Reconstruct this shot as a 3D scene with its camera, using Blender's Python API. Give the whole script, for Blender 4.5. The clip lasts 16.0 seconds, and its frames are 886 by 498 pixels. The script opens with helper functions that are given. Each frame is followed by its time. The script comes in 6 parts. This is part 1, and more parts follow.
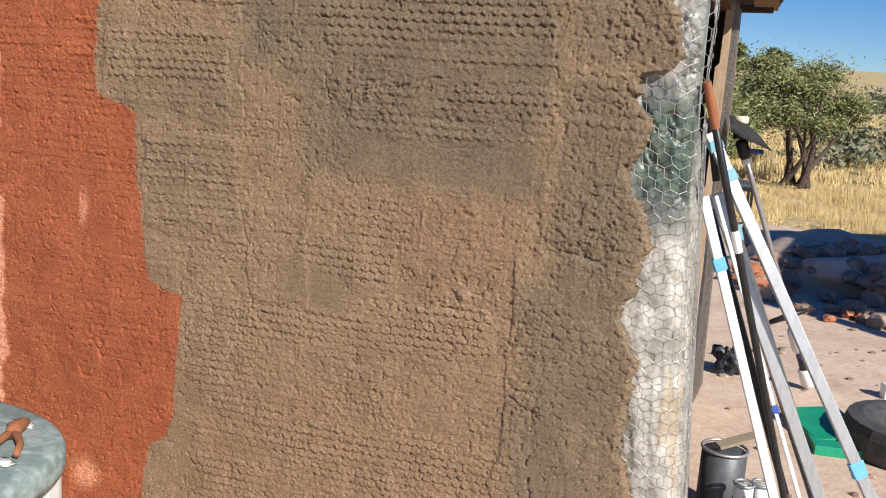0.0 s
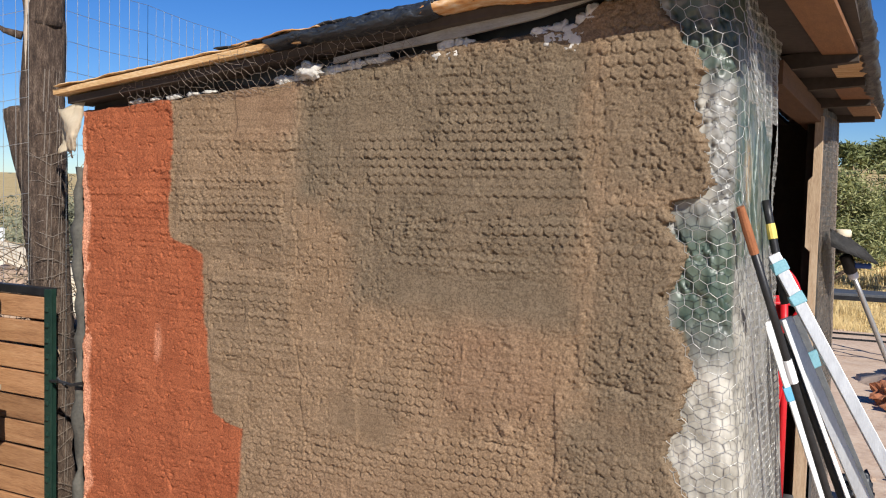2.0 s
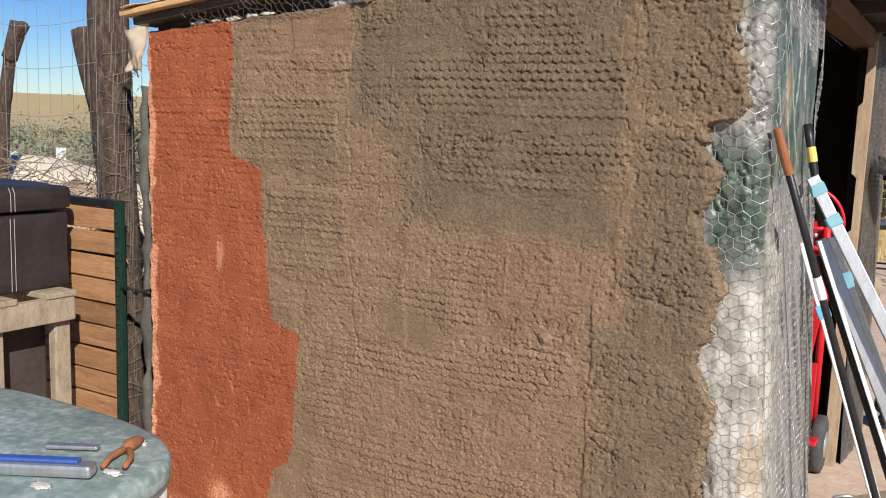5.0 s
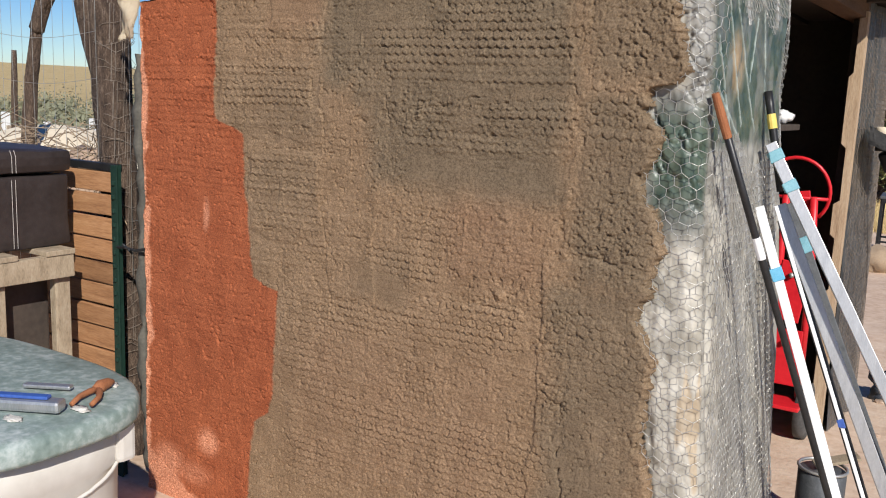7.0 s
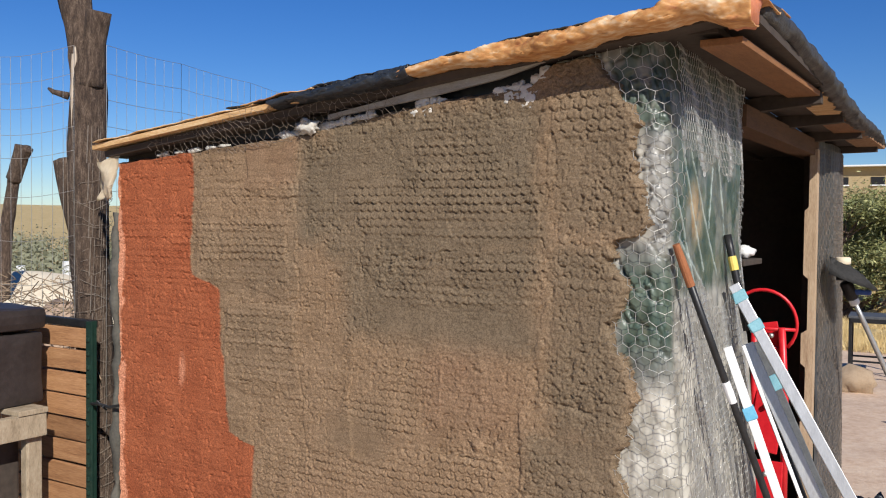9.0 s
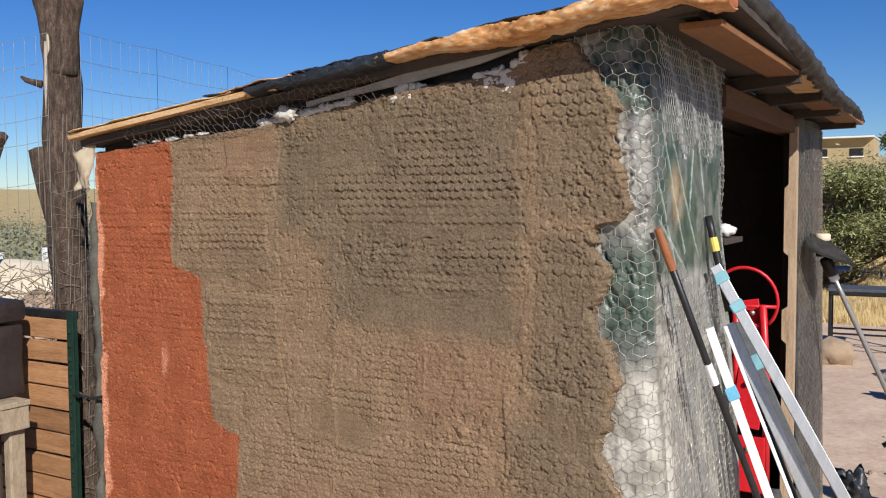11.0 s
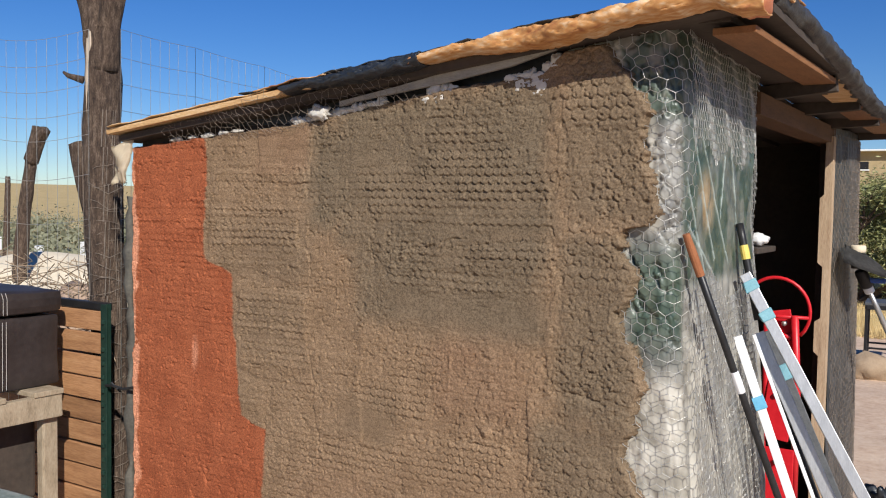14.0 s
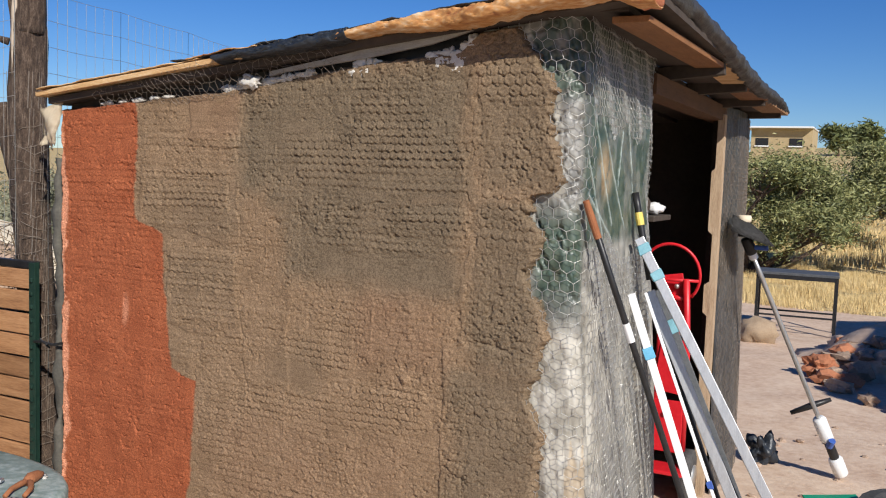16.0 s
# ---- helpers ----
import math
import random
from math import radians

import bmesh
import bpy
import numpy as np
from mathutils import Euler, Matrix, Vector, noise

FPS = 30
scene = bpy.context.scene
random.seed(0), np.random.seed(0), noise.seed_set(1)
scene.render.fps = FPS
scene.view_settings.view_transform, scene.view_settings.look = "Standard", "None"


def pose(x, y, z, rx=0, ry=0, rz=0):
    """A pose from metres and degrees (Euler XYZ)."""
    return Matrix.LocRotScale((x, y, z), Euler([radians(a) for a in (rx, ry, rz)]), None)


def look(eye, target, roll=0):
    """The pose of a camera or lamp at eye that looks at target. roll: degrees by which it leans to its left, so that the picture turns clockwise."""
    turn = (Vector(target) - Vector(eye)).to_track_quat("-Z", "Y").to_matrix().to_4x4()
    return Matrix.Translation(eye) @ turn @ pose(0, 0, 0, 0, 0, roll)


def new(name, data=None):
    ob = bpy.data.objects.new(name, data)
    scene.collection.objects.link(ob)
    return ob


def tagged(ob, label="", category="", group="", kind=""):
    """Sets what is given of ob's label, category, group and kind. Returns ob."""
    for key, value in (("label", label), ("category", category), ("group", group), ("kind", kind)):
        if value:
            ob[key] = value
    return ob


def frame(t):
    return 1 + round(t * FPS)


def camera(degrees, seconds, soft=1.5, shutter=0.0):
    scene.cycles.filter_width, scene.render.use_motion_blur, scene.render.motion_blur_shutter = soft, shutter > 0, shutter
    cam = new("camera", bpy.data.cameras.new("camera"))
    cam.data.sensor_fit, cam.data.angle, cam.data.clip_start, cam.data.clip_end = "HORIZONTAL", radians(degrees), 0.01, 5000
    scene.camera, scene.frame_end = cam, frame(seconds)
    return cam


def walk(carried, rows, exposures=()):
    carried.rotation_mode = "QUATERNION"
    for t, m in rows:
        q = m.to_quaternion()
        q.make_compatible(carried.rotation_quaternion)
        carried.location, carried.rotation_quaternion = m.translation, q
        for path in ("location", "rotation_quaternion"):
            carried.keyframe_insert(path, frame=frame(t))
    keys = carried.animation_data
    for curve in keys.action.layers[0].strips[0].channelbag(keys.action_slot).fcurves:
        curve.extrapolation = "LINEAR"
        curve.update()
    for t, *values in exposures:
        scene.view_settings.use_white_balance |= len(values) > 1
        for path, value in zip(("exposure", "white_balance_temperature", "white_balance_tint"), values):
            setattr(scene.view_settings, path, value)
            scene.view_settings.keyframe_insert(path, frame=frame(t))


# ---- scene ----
cam = camera(52.8, 16.0, soft=1.1)
PATH = [
    (0, (0.911, -2.15, 1.531), (0.312, -0.276, 1.17), 4.0),
    (0.5, (1.066, -2.097, 1.552), (0.444, -0.212, 1.308), 5.5),
    (1, (1.141, -2.076, 1.572), (0.363, -0.243, 1.379), 3.8),
    (1.5, (1.151, -2.07, 1.581), (0.264, -0.286, 1.399), 1.8),
    (2, (1.151, -2.055, 1.587), (0.239, -0.279, 1.469), 1.5),
    (2.5, (1.133, -2.032, 1.647), (0.203, -0.262, 1.687), 0.7),
    (3, (1.114, -2.029, 1.67), (0.165, -0.269, 1.721), -0.1),
    (3.5, (1.134, -2.036, 1.62), (0.179, -0.283, 1.513), 0.2),
    (4, (1.16, -2.061, 1.584), (0.214, -0.311, 1.372), 1.2),
    (4.5, (1.188, -2.125, 1.591), (0.23, -0.385, 1.357), 1.6),
    (4.7, (1.195, -2.162, 1.583), (0.224, -0.432, 1.327), 1.8),
    (6.8, (1.461, -2.154, 1.548), (0.363, -0.521, 1.188), 2.8),
    (7, (1.466, -2.151, 1.554), (0.404, -0.491, 1.211), 2.3),
    (7.5, (1.47, -2.156, 1.569), (0.438, -0.464, 1.297), 1.5),
    (8, (1.483, -2.161, 1.598), (0.436, -0.461, 1.479), 1.3),
    (8.2, (1.49, -2.171, 1.603), (0.442, -0.469, 1.544), 1.1),
    (10.3, (1.486, -2.189, 1.671), (0.467, -0.471, 1.583), -0.0),
    (10.5, (1.488, -2.184, 1.663), (0.486, -0.455, 1.57), -0.2),
    (11, (1.486, -2.176, 1.657), (0.484, -0.448, 1.546), -0.3),
    (11.5, (1.492, -2.17, 1.648), (0.461, -0.46, 1.535), 0.0),
    (12, (1.492, -2.165, 1.652), (0.429, -0.475, 1.548), -0.3),
    (12.5, (1.478, -2.168, 1.657), (0.38, -0.5, 1.554), -0.5),
    (13, (1.47, -2.179, 1.642), (0.355, -0.522, 1.543), 0.7),
    (13.5, (1.481, -2.186, 1.646), (0.394, -0.51, 1.556), 0.9),
    (14, (1.505, -2.181, 1.647), (0.44, -0.491, 1.545), 1.0),
    (14.5, (1.554, -2.186, 1.646), (0.448, -0.526, 1.496), 1.6),
    (15, (1.581, -2.212, 1.64), (0.506, -0.533, 1.485), 2.3),
    (15.5, (1.584, -2.308, 1.631), (0.617, -0.562, 1.503), 2.8),
    (16, (1.598, -2.387, 1.641), (0.705, -0.605, 1.474), 2.0),
]
walk(cam, [(t, look(eye, target, roll)) for t, eye, target, roll in PATH],
     [(t, stops, 6150, 10) for t, stops in ((0, 0.44), (1.5, 0.38), (2.5, 0.34), (4.5, 0.30), (7, 0.22), (16, 0.20))])

# ---- world, sun, exposure ----
SUN = Vector((1.15, -1.0, 1.0)).normalized()
world = bpy.data.worlds.new("sky")
scene.world = world
world.use_nodes = True
wn = world.node_tree
sky = wn.nodes.new("ShaderNodeTexSky")
sky.sky_type, sky.sun_disc = "NISHITA", False
sky.sun_elevation = math.asin(SUN.z)
sky.sun_rotation = math.atan2(SUN.x, SUN.y)
sky.altitude, sky.air_density, sky.dust_density, sky.ozone_density = 1500, 1.1, 0.0, 6.0
rich = wn.nodes.new("ShaderNodeHueSaturation")
rich.inputs["Hue"].default_value, rich.inputs["Saturation"].default_value, rich.inputs["Value"].default_value = 0.512, 1.22, 1.12
wn.links.new(sky.outputs[0], rich.inputs["Color"])
wn.links.new(rich.outputs[0], wn.nodes["Background"].inputs[0])
wn.nodes["Background"].inputs[1].default_value = 0.066
sun = new("sun", bpy.data.lights.new("sun", "SUN"))
sun.data.energy, sun.data.angle, sun.data.color = 5.0, radians(0.5), (1.0, 0.93, 0.82)
sun.matrix_world = look(SUN * 30, (0, 0, 0))



# ---- helpers ----
def mesh_ob(name, bm, material, parent=None, label="", smooth=False):
    me = bpy.data.meshes.new(name)
    bm.to_mesh(me)
    bm.free()
    for m in material if isinstance(material, (list, tuple)) else [material]:
        me.materials.append(m)
    if smooth:
        me.polygons.foreach_set("use_smooth", [True] * len(me.polygons))
    ob = new(name, me)
    if parent is not None:
        ob.parent = parent
    if label:
        ob["label"] = label
    return ob


def part(name, bm, material, parent, label="", smooth=False):
    return mesh_ob(name, bm, material, parent, label, smooth)


def thing(name, x, y, z, label, category, group="", rz=0):
    ob = new(name)
    ob.matrix_basis = pose(x, y, z, 0, 0, rz)
    return tagged(ob, label, category, group)


def from_arrays(name, verts, faces, material, parent=None, smooth=True):
    me = bpy.data.meshes.new(name)
    verts, faces = np.asarray(verts, dtype=np.float32), np.asarray(faces, dtype=np.int32)
    k = faces.shape[1]
    me.vertices.add(len(verts))
    me.vertices.foreach_set("co", verts.ravel())
    me.loops.add(faces.size)
    me.loops.foreach_set("vertex_index", faces.ravel())
    me.polygons.add(len(faces))
    me.polygons.foreach_set("loop_start", np.arange(0, faces.size, k, dtype=np.int32))
    me.update(calc_edges=True)
    me.polygons.foreach_set("use_smooth", np.full(len(faces), smooth))
    me.materials.append(material)
    me.validate()
    ob = new(name, me)
    if parent is not None:
        ob.parent = parent
    return ob


def box(bm, c, s, m=None, bevel=0.0, jitter=0.0, rnd=None):
    """A box with centre c and size s, turned by m about its centre."""
    r = bmesh.ops.create_cube(bm, size=1)
    vs = r["verts"]
    if bevel:
        bmesh.ops.scale(bm, vec=s, verts=vs)
        es = list({e for v in vs for e in v.link_edges})
        r2 = bmesh.ops.bevel(bm, geom=es, offset=bevel, segments=2, affect="EDGES", profile=0.6)
        vs = list({v for f in r2["faces"] for v in f.verts} | {v for v in vs if v.is_valid})
    else:
        bmesh.ops.scale(bm, vec=s, verts=vs)
    if jitter:
        for v in vs:
            v.co += Vector([(rnd or random).uniform(-jitter, jitter) for _ in range(3)])
    t = Matrix.Translation(c) @ (m.to_4x4() if m is not None else Matrix())
    bmesh.ops.transform(bm, matrix=t, verts=vs)
    return vs


def beam(bm, a, b, w, h, up=(0, 0, 1), bevel=0.002):
    """A squared bar from a to b, w across and h along up."""
    a, b = Vector(a), Vector(b)
    d = (b - a).normalized()
    side = d.cross(Vector(up)).normalized()
    top = side.cross(d)
    m = Matrix((side, d, top)).transposed()
    return box(bm, (a + b) / 2, (w, (b - a).length, h), m, bevel)


def tube(bm, pts, radii, n=8, caps=True):
    """A round bar through pts, with one radius or one for each point."""
    pts = [Vector(p) for p in pts]
    if not isinstance(radii, (list, tuple)):
        radii = [radii] * len(pts)
    rings, ref = [], Vector((0.13, 0.31, 0.94))
    for i, p in enumerate(pts):
        d = (pts[min(i + 1, len(pts) - 1)] - pts[max(i - 1, 0)]).normalized()
        u = d.cross(ref)
        if u.length < 0.1:
            u = d.cross(Vector((1, 0, 0)))
        u.normalize()
        w = d.cross(u)
        rings.append([bm.verts.new(p + radii[i] * (math.cos(a) * u + math.sin(a) * w)) for a in [2 * math.pi * k / n for k in range(n)]])
    for r0, r1 in zip(rings, rings[1:]):
        for k in range(n):
            bm.faces.new((r0[k], r0[(k + 1) % n], r1[(k + 1) % n], r1[k]))
    if caps:
        bm.faces.new(rings[0][::-1])
        bm.faces.new(rings[-1])
    return [v for r in rings for v in r]


def wires(name, segs, radius, material, parent=None, n=4):
    """Straight thin wires, joined into one mesh."""
    a = np.array([s[0] for s in segs], dtype=float)
    b = np.array([s[1] for s in segs], dtype=float)
    d = b - a
    d /= np.linalg.norm(d, axis=1)[:, None] + 1e-9
    ref = np.where(np.abs(d[:, 2:3]) > 0.8, np.array([[1.0, 0, 0]]), np.array([[0, 0, 1.0]]))
    u = np.cross(d, ref)
    u /= np.linalg.norm(u, axis=1)[:, None]
    w = np.cross(d, u)
    k = np.arange(n) * 2 * np.pi / n
    off = radius * (np.cos(k)[None, :, None] * u[:, None] + np.sin(k)[None, :, None] * w[:, None])
    v = np.concatenate([a[:, None] + off, b[:, None] + off], axis=1).reshape(-1, 3)
    base = (np.arange(len(segs)) * 2 * n)[:, None, None]
    i = np.arange(n)
    q = np.stack([i, (i + 1) % n, n + (i + 1) % n, n + i], axis=1)[None]
    return from_arrays(name, v, (base + q).reshape(-1, 4), material, parent)


def vnoise(x, y, seed=0):
    """Smooth value noise of two arrays, from 0 to 1."""
    xi, yi = np.floor(x).astype(np.int64), np.floor(y).astype(np.int64)
    fx, fy = x - xi, y - yi
    fx, fy = fx * fx * (3 - 2 * fx), fy * fy * (3 - 2 * fy)

    def h(i, j):
        n = (i * 374761393 + j * 668265263 + seed * 974711) & 0x7FFFFFFF
        n = ((n ^ (n >> 13)) * 1274126177) & 0x7FFFFFFF
        return ((n ^ (n >> 16)) & 0xFFFF) / 65535.0
    a = h(xi, yi) * (1 - fx) + h(xi + 1, yi) * fx
    b = h(xi, yi + 1) * (1 - fx) + h(xi + 1, yi + 1) * fx
    return a * (1 - fy) + b * fy


def fbm(x, y, octaves=4, seed=0):
    s, a, t = 0.0, 1.0, 0.0
    for o in range(octaves):
        s = s + a * vnoise(x * 2 ** o, y * 2 ** o, seed + 17 * o)
        t += a
        a *= 0.5
    return s / t


def smooth01(x):
    x = np.clip(x, 0, 1)
    return x * x * (3 - 2 * x)


# ---- materials ----
def material(name, colors, scale=20.0, rough=0.8, metal=0.0, bump=0.3, bump_scale=None, detail=6, stretch=(1, 1, 1), spread=0.35,
             fine=0.0, random_value=0.0, dist=0.004):
    """colors: two or three tones through which a two-scale noise runs."""
    m = bpy.data.materials.new(name)
    m.use_nodes = True
    nt = m.node_tree
    bs = nt.nodes["Principled BSDF"]
    tc = nt.nodes.new("ShaderNodeTexCoord")
    mp = nt.nodes.new("ShaderNodeMapping")
    mp.inputs["Scale"].default_value = stretch
    nt.links.new(tc.outputs["Object"], mp.inputs[0])
    n1 = nt.nodes.new("ShaderNodeTexNoise")
    n1.inputs["Scale"].default_value, n1.inputs["Detail"].default_value, n1.inputs["Roughness"].default_value = scale, detail, 0.65
    nt.links.new(mp.outputs[0], n1.inputs["Vector"])
    n2 = nt.nodes.new("ShaderNodeTexNoise")
    n2.inputs["Scale"].default_value, n2.inputs["Detail"].default_value = scale * 7.3, 4
    nt.links.new(mp.outputs[0], n2.inputs["Vector"])
    mix = nt.nodes.new("ShaderNodeMath")
    mix.operation = "MULTIPLY_ADD"
    mix.inputs[1].default_value = 0.4
    nt.links.new(n2.outputs[0], mix.inputs[0])
    sc = nt.nodes.new("ShaderNodeMath")
    sc.operation = "MULTIPLY"
    sc.inputs[1].default_value = 0.6
    nt.links.new(n1.outputs[0], sc.inputs[0])
    nt.links.new(sc.outputs[0], mix.inputs[2])
    ramp = nt.nodes.new("ShaderNodeValToRGB")
    els = ramp.color_ramp.elements
    lo, hi = 0.5 - spread / 2, 0.5 + spread / 2
    els[0].position, els[1].position = lo, hi
    els[0].color, els[1].color = (*colors[0], 1), (*colors[-1], 1)
    if len(colors) == 3:
        e = els.new(0.5)
        e.color = (*colors[1], 1)
    nt.links.new(mix.outputs[0], ramp.inputs[0])
    out = ramp.outputs[0]
    if random_value:
        oi = nt.nodes.new("ShaderNodeObjectInfo")
        mr = nt.nodes.new("ShaderNodeMapRange")
        mr.inputs[3].default_value, mr.inputs[4].default_value = 1 - random_value, 1 + random_value
        nt.links.new(oi.outputs["Random"], mr.inputs[0])
        hsv = nt.nodes.new("ShaderNodeHueSaturation")
        nt.links.new(mr.outputs[0], hsv.inputs["Value"])
        nt.links.new(out, hsv.inputs["Color"])
        out = hsv.outputs[0]
    nt.links.new(out, bs.inputs["Base Color"])
    bs.inputs["Roughness"].default_value, bs.inputs["Metallic"].default_value = rough, metal
    if bump:
        b = nt.nodes.new("ShaderNodeBump")
        b.inputs["Strength"].default_value, b.inputs["Distance"].default_value = bump, dist
        if bump_scale:
            n3 = nt.nodes.new("ShaderNodeTexNoise")
            n3.inputs["Scale"].default_value, n3.inputs["Detail"].default_value = bump_scale, 6
            nt.links.new(mp.outputs[0], n3.inputs["Vector"])
            nt.links.new(n3.outputs[0], b.inputs["Height"])
        else:
            nt.links.new(mix.outputs[0], b.inputs["Height"])
        nt.links.new(b.outputs[0], bs.inputs["Normal"])
    return m


def stucco_material():
    """Cement and red clay render, told apart by the mesh's own layers: red, wet, pale, rosy."""
    m = bpy.data.materials.new("stucco")
    m.use_nodes = True
    nt = m.node_tree
    bs = nt.nodes["Principled BSDF"]
    tc = nt.nodes.new("ShaderNodeTexCoord")

    def tex(scale, detail=6, rough=0.6):
        n = nt.nodes.new("ShaderNodeTexNoise")
        n.inputs["Scale"].default_value, n.inputs["Detail"].default_value, n.inputs["Roughness"].default_value = scale, detail, rough
        nt.links.new(tc.outputs["Object"], n.inputs["Vector"])
        return n.outputs[0]

    def attr(name):
        n = nt.nodes.new("ShaderNodeAttribute")
        n.attribute_name = name
        return n.outputs["Fac"]

    def ramp(fac, a, b, lo=0.3, hi=0.7):
        n = nt.nodes.new("ShaderNodeValToRGB")
        n.color_ramp.elements[0].position, n.color_ramp.elements[1].position = lo, hi
        n.color_ramp.elements[0].color, n.color_ramp.elements[1].color = (*a, 1), (*b, 1)
        nt.links.new(fac, n.inputs[0])
        return n.outputs[0]

    def blend(fac, a, b):
        n = nt.nodes.new("ShaderNodeMix")
        n.data_type = "RGBA"
        nt.links.new(fac, n.inputs[0])
        nt.links.new(a, n.inputs[6])
        nt.links.new(b, n.inputs[7])
        return n.outputs[2]
    big, grain = tex(9, 8, 0.7), tex(210, 4)
    dry = ramp(big, (0.224, 0.146, 0.083), (0.303, 0.204, 0.122))
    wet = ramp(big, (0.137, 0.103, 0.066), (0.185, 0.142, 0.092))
    rosy = ramp(big, (0.220, 0.120, 0.070), (0.280, 0.165, 0.100))
    red = ramp(big, (0.285, 0.076, 0.030), (0.392, 0.120, 0.050))
    pale = ramp(grain, (0.62, 0.24, 0.13), (0.72, 0.34, 0.20))
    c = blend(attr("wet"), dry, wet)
    c = blend(attr("rosy"), c, rosy)
    c = blend(attr("red"), c, red)
    c = blend(attr("pale"), c, pale)
    g = nt.nodes.new("ShaderNodeMix")
    g.data_type, g.blend_type = "RGBA", "MULTIPLY"
    g.inputs[0].default_value = 0.8
    nt.links.new(c, g.inputs[6])
    nt.links.new(ramp(grain, (0.50, 0.48, 0.46), (1.18, 1.18, 1.18), 0.36, 0.62), g.inputs[7])
    nt.links.new(g.outputs[2], bs.inputs["Base Color"])
    bs.inputs["Roughness"].default_value = 0.88
    bs.inputs["Specular IOR Level"].default_value = 0.25
    b = nt.nodes.new("ShaderNodeBump")
    b.inputs["Strength"].default_value, b.inputs["Distance"].default_value = 0.8, 0.0018
    nt.links.new(tex(330, 6, 0.75), b.inputs["Height"])
    nt.links.new(b.outputs[0], bs.inputs["Normal"])
    return m


STUCCO = stucco_material()
GALV = material("galvanised_wire", [(0.42, 0.41, 0.38), (0.62, 0.61, 0.57)], 60, 0.42, 0.75, 0.1)
RUSTY_WIRE = material("rusty_wire", [(0.16, 0.12, 0.09), (0.35, 0.30, 0.25)], 30, 0.6, 0.5, 0.1)
WOOD_RAW = material("raw_board", [(0.34, 0.17, 0.06), (0.58, 0.36, 0.16), (0.78, 0.62, 0.40)], 7, 0.75, 0, 0.4, stretch=(1, 9, 9), random_value=0.15)
WOOD_OSB = material("orange_board", [(0.15, 0.062, 0.020), (0.27, 0.125, 0.045)], 9, 0.7, 0, 0.3, stretch=(6, 1, 6), random_value=0.1)
WOOD_FENCE = material("fence_board", [(0.21, 0.097, 0.042), (0.36, 0.18, 0.08), (0.47, 0.26, 0.125)], 4, 0.65, 0, 0.5, stretch=(1.2, 14, 14), random_value=0.22)
WOOD_GREY = material("weathered_timber", [(0.22, 0.17, 0.12), (0.36, 0.29, 0.21), (0.48, 0.41, 0.31)], 5, 0.85, 0, 0.5, stretch=(10, 10, 1.2), random_value=0.1)
WOOD_STOOL = material("bare_lumber", [(0.19, 0.145, 0.092), (0.31, 0.245, 0.165), (0.40, 0.33, 0.235)], 5, 0.8, 0, 0.4, stretch=(6, 6, 2), random_value=0.08)
WOOD_POST = material("pallet_timber", [(0.15, 0.075, 0.032), (0.26, 0.14, 0.065), (0.36, 0.22, 0.12)], 6, 0.85, 0, 0.6, stretch=(8, 8, 1), random_value=0.1)
BARK = material("bark", [(0.024, 0.015, 0.010), (0.088, 0.056, 0.038), (0.24, 0.175, 0.125)], 24, 0.95, 0, 1.0, stretch=(3, 3, 0.7), spread=0.3, dist=0.02)
DEADWOOD = material("barkless_wood", [(0.34, 0.27, 0.20), (0.55, 0.46, 0.36)], 12, 0.9, 0, 0.6, stretch=(4, 4, 0.6))
PLASTIC_DARK = material("black_sheeting", [(0.010, 0.013, 0.018), (0.030, 0.036, 0.046)], 9, 0.42, 0, 0.6, dist=0.01)
TARP_ROLL = material("dusty_black_tarp", [(0.02, 0.02, 0.022), (0.07, 0.065, 0.06)], 16, 0.5, 0, 0.9, dist=0.01)
TARP_ORANGE = material("sun_bleached_tarp", [(0.30, 0.10, 0.03), (0.54, 0.27, 0.09), (0.70, 0.56, 0.38)], 5, 0.6, 0, 0.5, stretch=(1, 2, 2), spread=0.30)
TARP_PINK = material("faded_orange_tarp", [(0.42, 0.12, 0.05), (0.62, 0.24, 0.12)], 14, 0.6, 0, 0.5)
TAR_PAPER = material("grey_tar_paper", [(0.045, 0.042, 0.034), (0.12, 0.11, 0.088)], 14, 0.8, 0, 0.6)
# brown timber with the eave's shade put into its colour, for the header
WOOD_SHADED = material("shaded_brown_timber", [(0.07, 0.035, 0.016), (0.14, 0.07, 0.032)], 6, 0.85, 0, 0.5, stretch=(8, 1, 8))
WOOD_JAMB = material("pale_pallet_timber", [(0.26, 0.17, 0.10), (0.42, 0.30, 0.19), (0.52, 0.40, 0.27)], 6, 0.85, 0, 0.6, stretch=(8, 8, 1))
FOAM = material("white_plaster_scraps", [(0.42, 0.39, 0.34), (0.66, 0.63, 0.57)], 22, 0.8, 0, 0.6, dist=0.006)
PLANK_GREY = material("grey_fascia", [(0.24, 0.22, 0.19), (0.42, 0.39, 0.34)], 7, 0.85, 0, 0.5, stretch=(2, 8, 8))
DIRT = material("dirt", [(0.43, 0.29, 0.20), (0.57, 0.42, 0.305), (0.67, 0.53, 0.40)], 2.6, 0.95, 0, 0.5, bump_scale=45, detail=10, dist=0.008)
ROCK = material("rubble_stone", [(0.24, 0.16, 0.11), (0.42, 0.31, 0.23)], 8, 0.9, 0, 0.8, random_value=0.25, dist=0.01)
REDROCK = material("red_clay_lump", [(0.34, 0.12, 0.055), (0.48, 0.20, 0.10)], 9, 0.9, 0, 0.8, random_value=0.15, dist=0.01)
